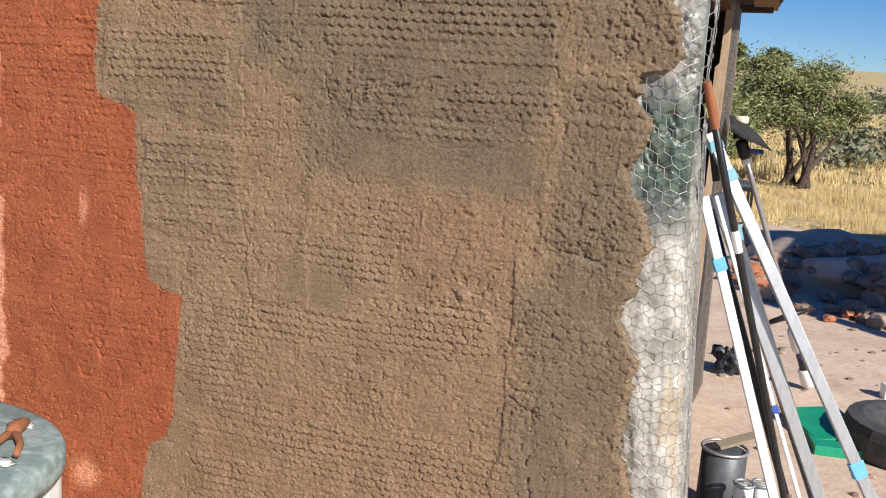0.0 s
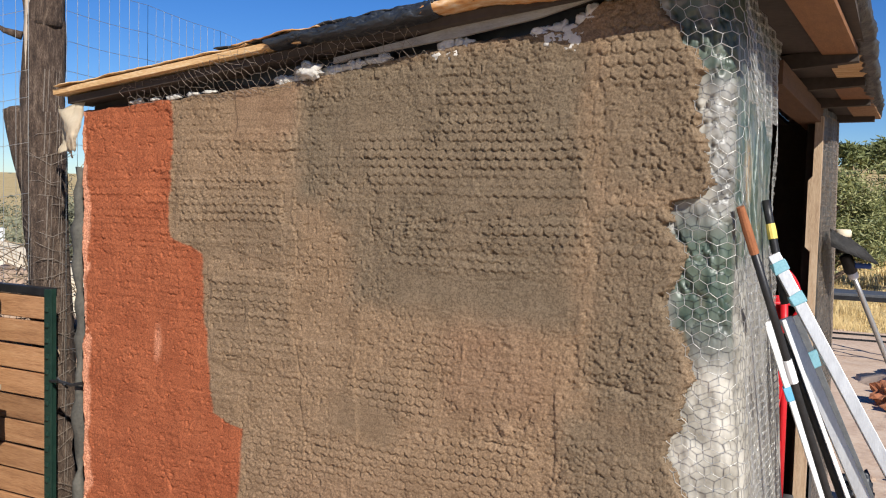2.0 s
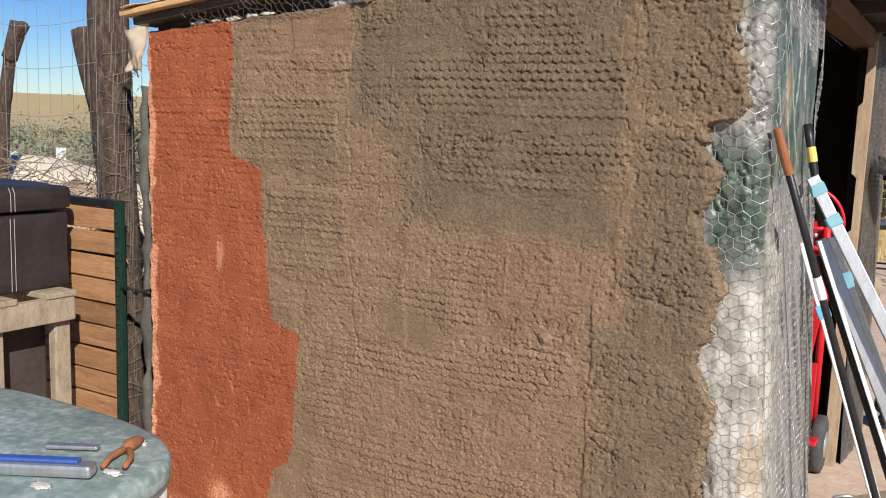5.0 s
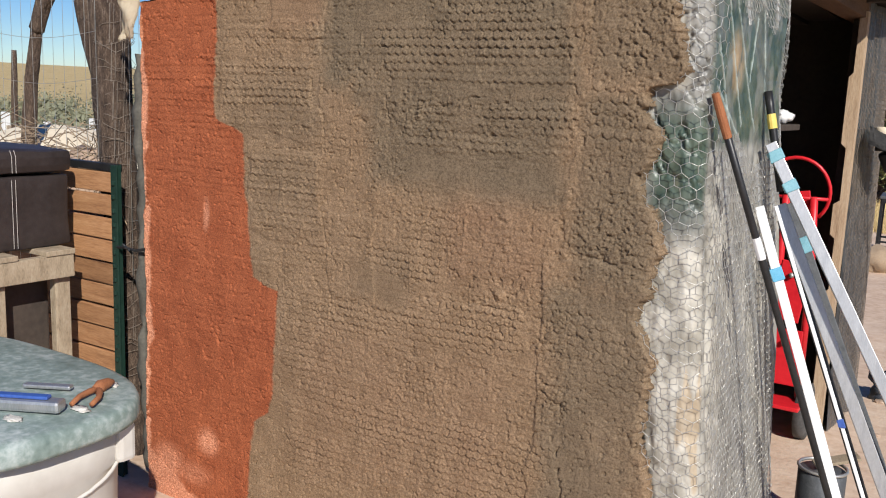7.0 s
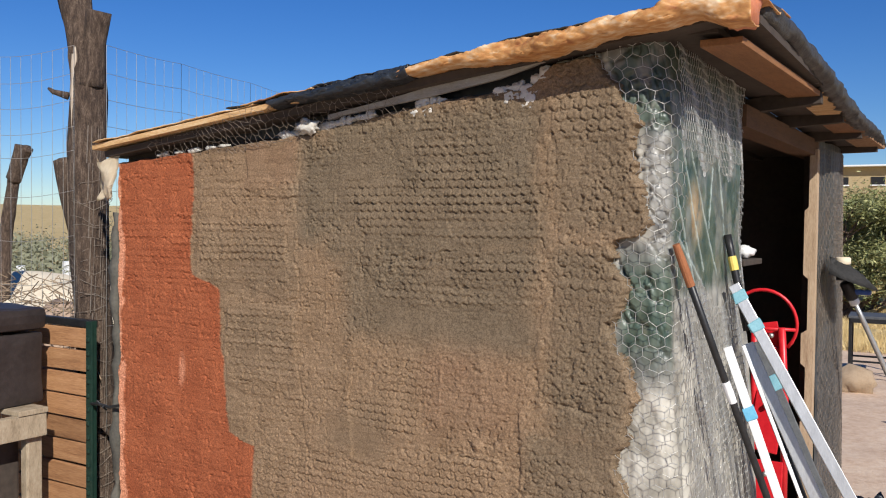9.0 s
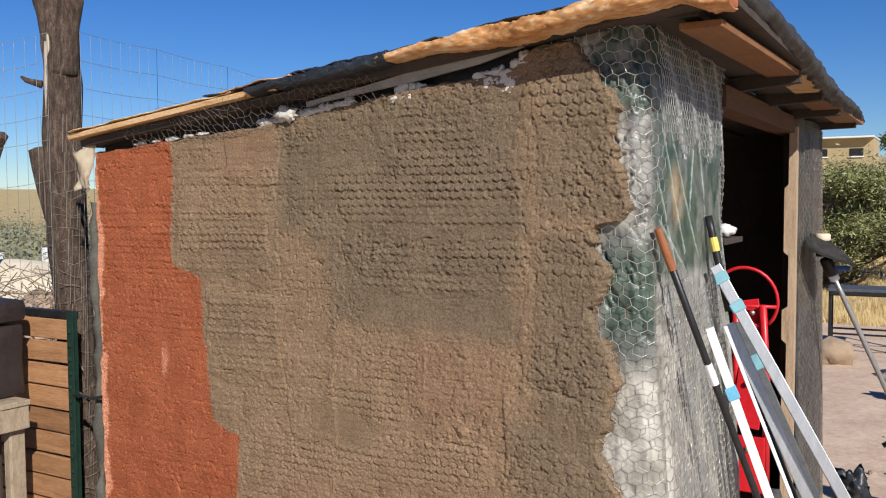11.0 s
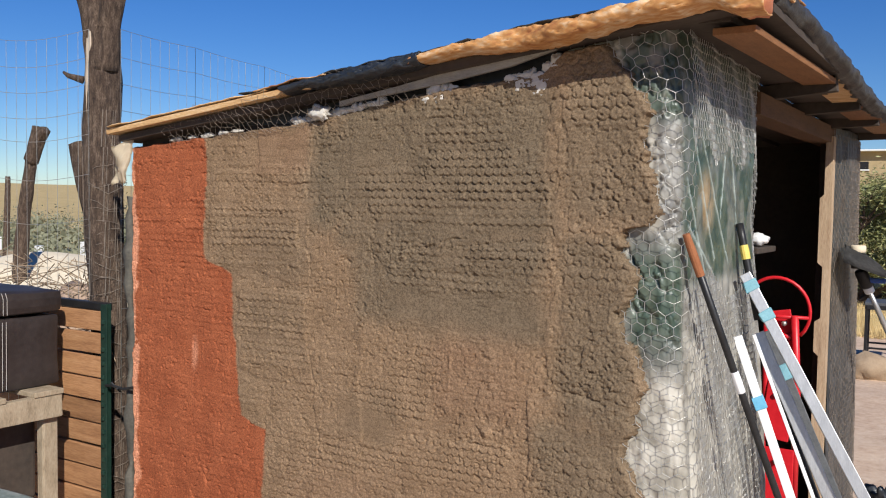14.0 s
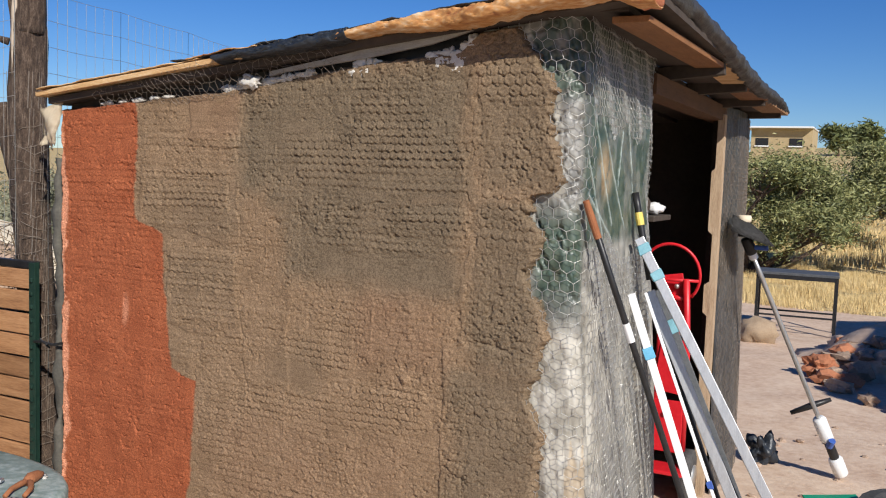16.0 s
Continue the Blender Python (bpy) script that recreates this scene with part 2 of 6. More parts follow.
GRASS = material("dry_grass", [(0.50, 0.36, 0.15), (0.66, 0.50, 0.235), (0.74, 0.60, 0.34)], 3, 0.9, 0, 0.0)
FIELD = material("dry_field", [(0.33, 0.235, 0.10), (0.50, 0.37, 0.165), (0.60, 0.46, 0.235)], 0.35, 0.95, 0, 0.6, bump_scale=5, detail=9, dist=0.2)
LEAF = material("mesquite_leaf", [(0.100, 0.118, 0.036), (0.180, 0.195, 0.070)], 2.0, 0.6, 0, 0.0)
# paler copy of the leaf colour, with the sunlight put into it
LEAF_SUNLIT = material("sunlit_leaf", [(0.250, 0.262, 0.090), (0.380, 0.365, 0.160)], 2.0, 0.6, 0, 0.0)
LEAF_FAR = material("grey_green_leaf", [(0.14, 0.145, 0.085), (0.25, 0.245, 0.155)], 1.0, 0.8, 0, 0.0)
BLACK_METAL = material("black_metal", [(0.012, 0.012, 0.013), (0.035, 0.034, 0.034)], 30, 0.42, 0.3, 0.15)
WHITE_PAINT = material("white_enamel", [(0.72, 0.72, 0.71), (0.83, 0.83, 0.82)], 12, 0.35, 0, 0.1)
ALU = material("aluminium", [(0.40, 0.40, 0.40), (0.58, 0.58, 0.57)], 20, 0.42, 0.8, 0.12, stretch=(3, 3, 0.5))
GREYBAR = material("dull_grey_bar", [(0.07, 0.075, 0.08), (0.15, 0.155, 0.16)], 20, 0.5, 0.4, 0.15)
RUST = material("rust", [(0.22, 0.075, 0.03), (0.38, 0.15, 0.06)], 30, 0.85, 0.1, 0.4)
BLUE_TAPE = material("blue_tape", [(0.10, 0.36, 0.55), (0.18, 0.47, 0.66)], 30, 0.6, 0, 0.3)
TEAL_TAPE = material("teal_tape", [(0.12, 0.30, 0.36), (0.22, 0.42, 0.48)], 30, 0.6, 0, 0.3)
YELLOW = material("yellow_tape", [(0.62, 0.46, 0.08), (0.75, 0.60, 0.16)], 25, 0.6, 0, 0.2)
RED_PAINT = material("red_enamel", [(0.52, 0.010, 0.018), (0.66, 0.022, 0.030)], 9, 0.38, 0, 0.1)
LEATHER = material("dark_leather", [(0.020, 0.015, 0.014), (0.042, 0.033, 0.031)], 6, 0.5, 0, 0.35, bump_scale=90)
THREAD = material("pale_thread", [(0.36, 0.33, 0.30), (0.46, 0.43, 0.40)], 40, 0.8, 0, 0)
STUFFING = material("yellow_foam", [(0.62, 0.40, 0.10), (0.80, 0.60, 0.26)], 14, 0.95, 0, 0.8)
LID = material("weathered_green_lid", [(0.11, 0.155, 0.135), (0.22, 0.275, 0.25), (0.48, 0.52, 0.50)], 7, 0.55, 0, 0.2, spread=0.36)
BIN = material("beige_plastic", [(0.50, 0.47, 0.42), (0.60, 0.57, 0.52)], 4, 0.5, 0, 0.1)
BLUE = material("blue_label", [(0.03, 0.07, 0.28), (0.06, 0.13, 0.42)], 20, 0.4, 0, 0.05)
TPOST = material("green_steel", [(0.008, 0.026, 0.018), (0.020, 0.052, 0.036)], 25, 0.5, 0.2, 0.2)
CREAM = material("cream_sheet", [(0.60, 0.50, 0.35), (0.78, 0.69, 0.53)], 3, 0.85, 0, 0.4)
GREEN_SHEET = material("green_plastic", [(0.01, 0.22, 0.11), (0.02, 0.33, 0.17)], 10, 0.4, 0, 0.1)
# near-black board tone that holds the shade indoors and under the roof
SHADED_BOARD = material("shaded_board", [(0.035, 0.026, 0.02), (0.07, 0.052, 0.04)], 6, 0.9, 0, 0.5)
RUBBER = material("black_rubber", [(0.03, 0.03, 0.03), (0.10, 0.095, 0.09)], 10, 0.85, 0, 0.5)
BURLAP = material("tan_cloth", [(0.27, 0.19, 0.12), (0.40, 0.30, 0.20)], 12, 0.95, 0, 0.5)
HOUSE = material("ochre_plaster", [(0.36, 0.27, 0.14), (0.46, 0.36, 0.21)], 2, 0.9, 0, 0.1)


def sheet_material():
    """Clear and printed plastic over fleece: blotches of green, cream and smoky grey under a shiny skin."""
    m = bpy.data.materials.new("crumpled_sheeting")
    m.use_nodes = True
    nt = m.node_tree
    bs = nt.nodes["Principled BSDF"]

    def attr(name):
        n = nt.nodes.new("ShaderNodeAttribute")
        n.attribute_name = name
        return n.outputs["Fac"]
    tc = nt.nodes.new("ShaderNodeTexCoord")
    n1 = nt.nodes.new("ShaderNodeTexNoise")
    n1.inputs["Scale"].default_value, n1.inputs["Detail"].default_value = 16, 6
    nt.links.new(tc.outputs["Object"], n1.inputs[0])

    def ramp(a, b):
        n = nt.nodes.new("ShaderNodeValToRGB")
        n.color_ramp.elements[0].position, n.color_ramp.elements[1].position = 0.35, 0.65
        n.color_ramp.elements[0].color, n.color_ramp.elements[1].color = (*a, 1), (*b, 1)
        nt.links.new(n1.outputs[0], n.inputs[0])
        return n.outputs[0]

    def blend(fac, a, b):
        n = nt.nodes.new("ShaderNodeMix")
        n.data_type = "RGBA"
        nt.links.new(fac, n.inputs[0])
        nt.links.new(a, n.inputs[6])
        nt.links.new(b, n.inputs[7])
        return n.outputs[2]
    c = blend(attr("green"), ramp((0.145, 0.140, 0.125), (0.30, 0.29, 0.26)), ramp((0.026, 0.052, 0.036), (0.095, 0.125, 0.092)))
    c = blend(attr("cream"), c, ramp((0.27, 0.25, 0.205), (0.52, 0.49, 0.42)))
    c = blend(attr("brown"), c, ramp((0.30, 0.20, 0.10), (0.46, 0.34, 0.20)))
    c = blend(attr("crease"), c, ramp((0.30, 0.36, 0.33), (0.46, 0.52, 0.48)))
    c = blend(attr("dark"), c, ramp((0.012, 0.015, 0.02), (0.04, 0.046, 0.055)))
    nt.links.new(c, bs.inputs["Base Color"])
    bs.inputs["Roughness"].default_value = 0.42
    bs.inputs["Coat Weight"].default_value, bs.inputs["Coat Roughness"].default_value = 0.12, 0.35
    b = nt.nodes.new("ShaderNodeBump")
    b.inputs["Strength"].default_value, b.inputs["Distance"].default_value = 0.5, 0.006
    nt.links.new(n1.outputs[0], b.inputs["Height"])
    nt.links.new(b.outputs[0], bs.inputs["Normal"])
    return m


SHEETING = sheet_material()

# ---- ground ----
def ground_z(x, y):
    """Level yard; the land rises to low hills far off."""
    r = np.hypot(x, y)
    rise = 0.062 * np.maximum(y - 11.5, 0) * smooth01((y - 11.5) / 22) * smooth01((x + 0.55 * y + 14) / 16)
    rise = np.minimum(rise, 5.2 + 2.0 * fbm(x / 60.0, y / 60.0, 3, 5))
    hills = 14 * smooth01((r - 130) / 330) * (0.3 + 0.7 * fbm(x / 170.0 + 9, y / 170.0, 3, 8))
    drop = -1.0 * smooth01((-x - 4) / 14)
    yard = 0.035 * (fbm(x * 1.3, y * 1.3, 3, 2) - 0.5) * smooth01((r - 1.2) / 2)
    yard += 0.012 * (fbm(x * 9, y * 9, 3, 3) - 0.5) * (r < 14)
    return rise + hills + drop + yard


def make_ground():
    inner = np.linspace(-8, 14, 221)
    outer = np.geomspace(14.2, 1500, 60)
    ys = np.concatenate([-outer[::-1][:58] + 6, inner, outer])
    ys = np.unique(np.round(ys, 4))
    xi = np.linspace(-8, 8, 161)
    xo = np.geomspace(8.2, 1500, 60)
    xs = np.unique(np.round(np.concatenate([-xo[::-1], xi, xo]), 4))
    X, Y = np.meshgrid(xs, ys)
    Z = ground_z(X, Y)
    v = np.stack([X, Y, Z], axis=-1).reshape(-1, 3)
    nx, ny = len(xs), len(ys)
    i, j = np.meshgrid(np.arange(nx - 1), np.arange(ny - 1))
    a = (j * nx + i).ravel()
    ob = from_arrays("ground", v, np.stack([a, a + 1, a + nx + 1, a + nx], axis=1), DIRT)
    ob.data.materials.append(FIELD)
    cx, cy = X[:-1, :-1].ravel(), Y[:-1, :-1].ravel()
    edge = 9.7 + 1.2 * fbm(cx * 0.7, cy * 0.7, 3, 31)
    far = (cy > edge) | (cx < -3.2) | (cx > 9) | (cy < -9)
    ob.data.polygons.foreach_set("material_index", far.astype(np.int32))
    return tagged(ob, "pale dusty dirt yard running into dry field and low hills", "ground", kind="structure")


make_ground()

# ---- rendered front wall ----
TOP_X = [-1.25, -0.85, -0.58, -0.33, -0.085, 0.18, 0.44, 0.50, 0.82]
TOP_Z = [1.835, 1.865, 1.885, 1.908, 1.95, 1.984, 2.000, 2.060, 2.085]
EDGE_Z = [0.0, 0.30, 0.50, 0.66, 0.80, 0.898, 0.941, 0.996, 1.034, 1.059, 1.132, 1.177, 1.248, 1.29, 1.302, 1.33, 1.374, 1.404, 1.448, 1.491, 1.504, 1.533, 1.588, 1.600, 1.633, 1.676, 1.76, 1.817, 1.886, 1.936, 1.953, 1.989, 2.02, 2.1]
EDGE_X = [0.72, 0.74, 0.77, 0.725, 0.735, 0.739, 0.717, 0.689, 0.698, 0.723, 0.723, 0.742, 0.729, 0.711, 0.684, 0.672, 0.676, 0.696, 0.710, 0.713, 0.686, 0.675, 0.684, 0.755, 0.770, 0.756, 0.738, 0.723, 0.737, 0.717, 0.688, 0.673, 0.643, 0.60]
RED_Z = [0.0, 0.13, 0.30, 0.40, 0.45, 0.50, 0.70, 0.885, 0.895, 0.92, 1.10, 1.25, 1.395, 1.415, 1.44, 1.55, 1.70, 1.9]
RED_X = [-0.70, -0.69, -0.675, -0.665, -0.60, -0.58, -0.56, -0.545, -0.60, -0.665, -0.69, -0.71, -0.715, -0.76, -0.842, -0.848, -0.835, -0.845]
HEX = 0.0268
HEX_COARSE = 0.034


def hexfield(x, z, q):
    """Distance in cells from the nearest side of an upright hexagon, and the place within its cell."""
    w = np.array([1.0, math.sqrt(3.0)]) * q
    best = None
    for ox, oz in ((0, 0), (0.5, 0.5)):
        cx = (np.floor(x / w[0] - ox) + 0.5 + ox) * w[0]
        cz = (np.floor(z / w[1] - oz) + 0.5 + oz) * w[1]
        dx, dz = (x - cx) / q, (z - cz) / q
        d = np.maximum(np.abs(dx), np.abs(dx) * 0.5 + np.abs(dz) * 0.8660254)
        if best is None:
            best = [d, dx, dz]
        else:
            k = d < best[0]
            best = [np.where(k, d, best[0]), np.where(k, dx, best[1]), np.where(k, dz, best[2])]
    return 0.5 - best[0], best[1], best[2]


def patch(X, Z, x0, z0, x1, z1, soft=0.035, seed=1):
    n = 0.05 * (fbm(X * 11, Z * 11, 3, seed) - 0.5)
    return smooth01((X - x0 + n) / soft + 0.5) * smooth01((x1 - X + n) / soft + 0.5) * smooth01((Z - z0 + n) / soft + 0.5) * smooth01((z1 - Z + n) / soft + 0.5)


# where the netting shows, x0, z0, x1, z1, depth: as shingled rows, as whole cells, as cells of the coarser netting
NET_ROWS = [(-0.63, 1.69, -0.36, 1.76, 0.6), (-0.80, 1.49, -0.41, 1.63, 1.0), (-0.79, 1.41, -0.34, 1.49, 0.45), (-0.68, 1.20, -0.36, 1.34, 1.0), (-0.67, 1.09, -0.36, 1.20, 0.6),
            (-0.52, 0.99, -0.34, 1.07, 0.6), (-1.20, 1.55, -0.84, 1.64, 0.8), (-1.19, 1.41, -0.84, 1.55, 0.55), (0.07, 1.82, 0.33, 1.91, 0.9), (-0.14, 1.58, 0.47, 1.71, 0.9),
            (-0.04, 1.40, 0.49, 1.52, 0.85), (-0.81, 1.63, -0.63, 1.77, 0.5), (-0.35, 0.78, 0.05, 0.92, 0.55), (-0.50, 0.30, 0.40, 0.60, 0.5)]
NET_CELLS = [(0.08, 1.73, 0.35, 1.80, 1.0), (-0.16, 1.67, 0.49, 1.75, 0.75), (0.22, 1.48, 0.49, 1.54, 0.6), (-0.20, 1.00, 0.10, 1.11, 0.7), (-0.06, 1.10, 0.15, 1.23, 0.55),
             (0.09, 0.83, 0.35, 0.97, 0.9), (-0.35, 0.82, 0.21, 0.92, 0.45), (-0.52, 0.62, -0.31, 0.88, 0.6), (0.12, 0.48, 0.48, 0.60, 0.7),
             (-0.52, 0.25, -0.30, 0.42, 0.75), (-0.21, 0.42, 0.11, 0.58, 0.65), (-0.51, 0.45, -0.18, 0.64, 0.45), (-0.12, 0.65, 0.10, 0.78, 0.5), (0.1, 0.2, 0.48, 0.45, 0.5)]
NET_COARSE = [(0.49, 1.85, 0.70, 2.06, 1.0), (0.49, 1.64, 0.67, 1.74, 0.6), (0.51, 1.42, 0.70, 1.59, 0.8), (0.66, 1.17, 0.74, 1.29, 0.7), (0.45, 0.89, 0.61, 1.0, 0.6), (0.61, 1.73, 0.76, 1.80, 0.4), (0.55, 0.80, 0.74, 0.98, 0.6)]
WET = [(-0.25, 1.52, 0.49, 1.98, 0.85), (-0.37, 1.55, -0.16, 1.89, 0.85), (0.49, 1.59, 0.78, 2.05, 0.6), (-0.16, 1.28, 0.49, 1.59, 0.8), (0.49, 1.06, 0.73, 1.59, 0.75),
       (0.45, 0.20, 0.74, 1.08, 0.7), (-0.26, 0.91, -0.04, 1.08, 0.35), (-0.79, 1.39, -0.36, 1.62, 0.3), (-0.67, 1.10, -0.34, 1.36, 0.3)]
GRAVEL = [(-0.38, 1.80, -0.22, 1.91, 1.0), (-0.16, 1.81, 0.06, 1.96, 0.5), (-0.34, 1.55, -0.19, 1.70, 0.6), (0.60, 1.60, 0.78, 1.82, 0.9), (0.48, 1.14, 0.66, 1.31, 1.0), (-0.15, 1.46, 0.09, 1.58, 0.7),
          (0.22, 1.43, 0.33, 1.54, 0.7), (0.59, 1.45, 0.70, 1.59, 0.6), (-0.03, 1.91, 0.40, 1.99, 0.9), (-0.26, 1.06, -0.04, 1.24, 0.3), (0.51, 1.07, 0.73, 1.15, 0.5), (-0.34, 1.30, -0.04, 1.41, 0.4),
          (0.42, 0.68, 0.51, 1.00, 0.8), (0.17, 0.95, 0.41, 1.04, 0.6), (-0.89, 0.61, -0.67, 0.99, 0.4), (-0.11, 0.59, 0.15, 0.75, 0.4)]
SMOOTH = [(-0.63, 1.76, -0.38, 1.90, 1), (-0.25, 1.72, -0.03, 1.81, 0.8), (-0.04, 1.27, 0.48, 1.40, 0.9), (-0.26, 0.90, -0.06, 1.06, 0.9), (0.51, 1.00, 0.69, 1.06, 0.7), (-0.08, 1.54, 0.48, 1.66, 0.5)]


def window(X, Z, x0, z0, x1, z1, margin):
    """The rows and columns of the wall's grid that lie within margin of a rectangle."""
    c = np.flatnonzero((X[0] > x0 - margin) & (X[0] < x1 + margin))
    r = np.flatnonzero((Z[:, -1] > z0 - margin) & (Z[:, 0] < z1 + margin))
    return np.s_[r[0]:r[-1] + 1, c[0]:c[-1] + 1]


def spread_of(X, Z, patches, soft, seed):
    out = np.zeros(X.shape)
    for k, (x0, z0, x1, z1, a) in enumerate(patches):
        w = window(X, Z, x0, z0, x1, z1, 0.05 + soft)
        out[w] = np.maximum(out[w], a * patch(X[w], Z[w], x0, z0, x1, z1, soft, k + seed))
    return out


def crack(X, Z, pts, width=0.004):
    """Closeness to a broken line, 1 on it."""
    px, pz = [p[0] for p in pts], [p[1] for p in pts]
    out = np.zeros(X.shape)
    w = window(X, Z, min(px), min(pz), max(px), max(pz), 0.04)
    x, z = X[w], Z[w]
    best = np.full(x.shape, 9.0)
    wob = 0.028 * (fbm(x * 34, z * 34, 4, 77) - 0.5)
    for (ax, az), (bx, bz) in zip(pts, pts[1:]):
        dx, dz = bx - ax, bz - az
        t = np.clip(((x - ax) * dx + (z - az) * dz) / (dx * dx + dz * dz), 0, 1)
        best = np.minimum(best, np.hypot(x - ax - t * dx + wob, z - az - t * dz + wob))
    out[w] = np.clip(1 - best / (0.55 * width), 0, 1) * smooth01((fbm(x * 30, z * 30, 2, 78) - 0.30) / 0.15)
    return out


def make_front_wall():
    step = 0.00245
    xs = np.arange(-1.244, 0.80, step)
    n_z = 850
    X = np.tile(xs, (n_z, 1))
    top = np.interp(xs, TOP_X, TOP_Z) + 0.012 * (fbm(xs * 30, xs * 0, 3, 4) - 0.5)
    Z = np.linspace(0, 1, n_z)[:, None] * top[None]
    edge = np.interp(Z, EDGE_Z, EDGE_X) + 0.026 * (fbm(Z * 40, X * 12, 4, 9) - 0.5) + 0.022 * (fbm(Z * 70, X * 55, 3, 10) - 0.5)
    left = -1.238 + 0.030 * (fbm(Z * 16, X * 3, 4, 12) - 0.5)
    red_x = np.interp(Z, RED_Z, RED_X) + 0.018 * (fbm(X * 25, Z * 25, 4, 61) - 0.5)
    red = smooth01((red_x - X) / 0.014 + 0.5)
    gravel = 0.75 * spread_of(X, Z, GRAVEL, 0.09, 70) * (1 - 0.5 * red)
    flat = spread_of(X, Z, SMOOTH, 0.11, 270)
    # netting pressed into the coat: shingled rows whose lower rims stand proud, and whole cells with a groove all round
    wx, wz = 0.008 * (fbm(X * 8, Z * 8, 2, 3) - 0.5), 0.012 * (fbm(X * 4, Z * 4, 2, 6) - 0.5)
    uneven = 0.62 + 0.38 * smooth01((fbm(X * 14, Z * 14, 3, 21) - 0.30) / 0.25)
    rowwise = 0.60 + 0.40 * smooth01((fbm(X * 3, Z * 45, 2, 22) - 0.36) / 0.16)
    h = np.zeros(X.shape)
    for q, rows, cells, seed in ((HEX, NET_ROWS, NET_CELLS, 40), (HEX_COARSE, [], NET_COARSE, 140)):
        hexd, hx, hz = hexfield(X + wx, Z + wz, q)
        low = 0.5 - (np.abs(hx) * 0.5 - hz * 0.8660254)
        rim = (1 - 0.95 * np.clip(low, 0, 1)) * smooth01(low / 0.10)
        a_row = spread_of(X, Z, rows, 0.022, seed) * uneven * rowwise
        a_cell = spread_of(X, Z, cells, 0.03, seed + 20) * uneven
        if q == HEX:
            a_row = np.maximum(a_row, 0.12 * uneven * (X < 0.5) * (1 - flat))
            a_row = np.maximum(a_row, 0.34 * (X < 0.5) * (1 - flat) * smooth01((fbm(X * 5, Z * 7, 3, 23) - 0.50) / 0.08))
        else:
            a_cell = np.maximum(a_cell, 0.16 * uneven * (X > 0.5))
        h += 0.0068 * a_row * rim * q / HEX
        h += a_cell * (0.0036 * rim + 0.0012 * smooth01(hexd / 0.16) - 0.0034 * np.exp(-(hexd / 0.055) ** 2) * (0.25 + 0.75 * (low < 0.2)))
    # gravelly, dragged and pitted stretches
    g1, g2 = fbm(X * 130, Z * 150, 2, 30), vnoise(X * 190, Z * 175, 39)
    h += gravel * (0.0015 * smooth01((g1 - 0.52) / 0.10) + 0.0014 * (g2 - 0.5) - 0.006 * smooth01((fbm(X * 60, Z * 85, 3, 33) - 0.63) / 0.03))
    sand = smooth01((fbm(X * 4, Z * 4, 3, 43) - 0.42) / 0.12) * (1 - flat) * (1 - 0.6 * red)
    h += sand * (0.0011 * (g2 - 0.5) + 0.0009 * (vnoise(X * 130, Z * 215, 37) - 0.5) + 0.0010 * smooth01((g1 - 0.56) / 0.05))
    h += 0.0005 * (g2 - 0.5)
    h -= 0.0035 * smooth01((fbm(X * 80, Z * 95, 3, 38) - 0.70) / 0.02) * (1 - flat)
    vein = np.clip(1 - np.abs(fbm(X * 14, Z * 20, 4, 44) - 0.5) / 0.008, 0, 1) * smooth01((fbm(X * 7, Z * 7, 2, 45) - 0.50) / 0.08)
    h -= 0.0035 * vein * (0.3 + gravel) * (1 - flat)
    # trowel drags, mostly upright, and low ledges where one pass ends on the next
    h += 0.0016 * (fbm(X * 46, Z * 3.5, 3, 16) - 0.5) * (0.4 + 0.6 * sand) + 0.0012 * (fbm(X * 4, Z * 50, 2, 18) - 0.5)
    h += 0.0011 * smooth01((fbm(X * 26, Z * 9, 3, 41) - 0.55) / 0.02) * (1 - 0.6 * flat) + 0.0009 * smooth01((fbm(X * 9, Z * 30, 3, 42) - 0.56) / 0.02)
    h += 0.018 * (fbm(X * 3.1, Z * 2.6, 3, 14) - 0.5)
    for k, (x0, z0, x1, z1, a) in enumerate([(-0.37, 1.45, 0.48, 1.92, 0.002), (0.48, 1.14, 0.82, 1.98, 0.002), (-0.80, 1.41, -0.385, 1.75, 0.0025), (-0.61, 1.72, -0.375, 1.9, 0.003), (0.06, 1.78, 0.50, 1.93, -0.003),
                                             (0.42, 0.0, 0.8, 1.12, 0.004), (-0.35, 0.9, -0.15, 1.16, 0.003), (0.19, 1.26, 0.5, 1.42, 0.001), (-0.69, 1.08, -0.37, 1.35, 0.0025)]):
        w = window(X, Z, x0, z0, x1, z1, 0.08)
        xw, zw = X[w], Z[w]
        h[w] += a * patch(xw + 0.05 * (fbm(xw * 5, zw * 5, 2, k + 300) - 0.5), zw + 0.05 * (fbm(xw * 5, zw * 5, 2, k + 320) - 0.5), x0, z0, x1, z1, 0.008, k + 90)
    ridges = np.maximum.reduce([crack(X, Z, r, 0.008) for r in (
        [(-0.657, 1.606), (-0.66, 1.493)], [(-0.706, 1.52), (-0.701, 1.406)], [(-0.324, 1.403), (-0.331, 1.295)], [(-0.251, 1.485), (-0.253, 1.30)], [(-0.322, 0.954), (-0.316, 0.882)],
        [(0.168, 1.213), (0.164, 1.115)], [(-0.774, 1.682), (-0.712, 1.501)], [(-0.221, 1.721), (-0.223, 1.547)], [(0.645, 1.474), (0.649, 1.299)])])
    h += 0.0035 * ridges
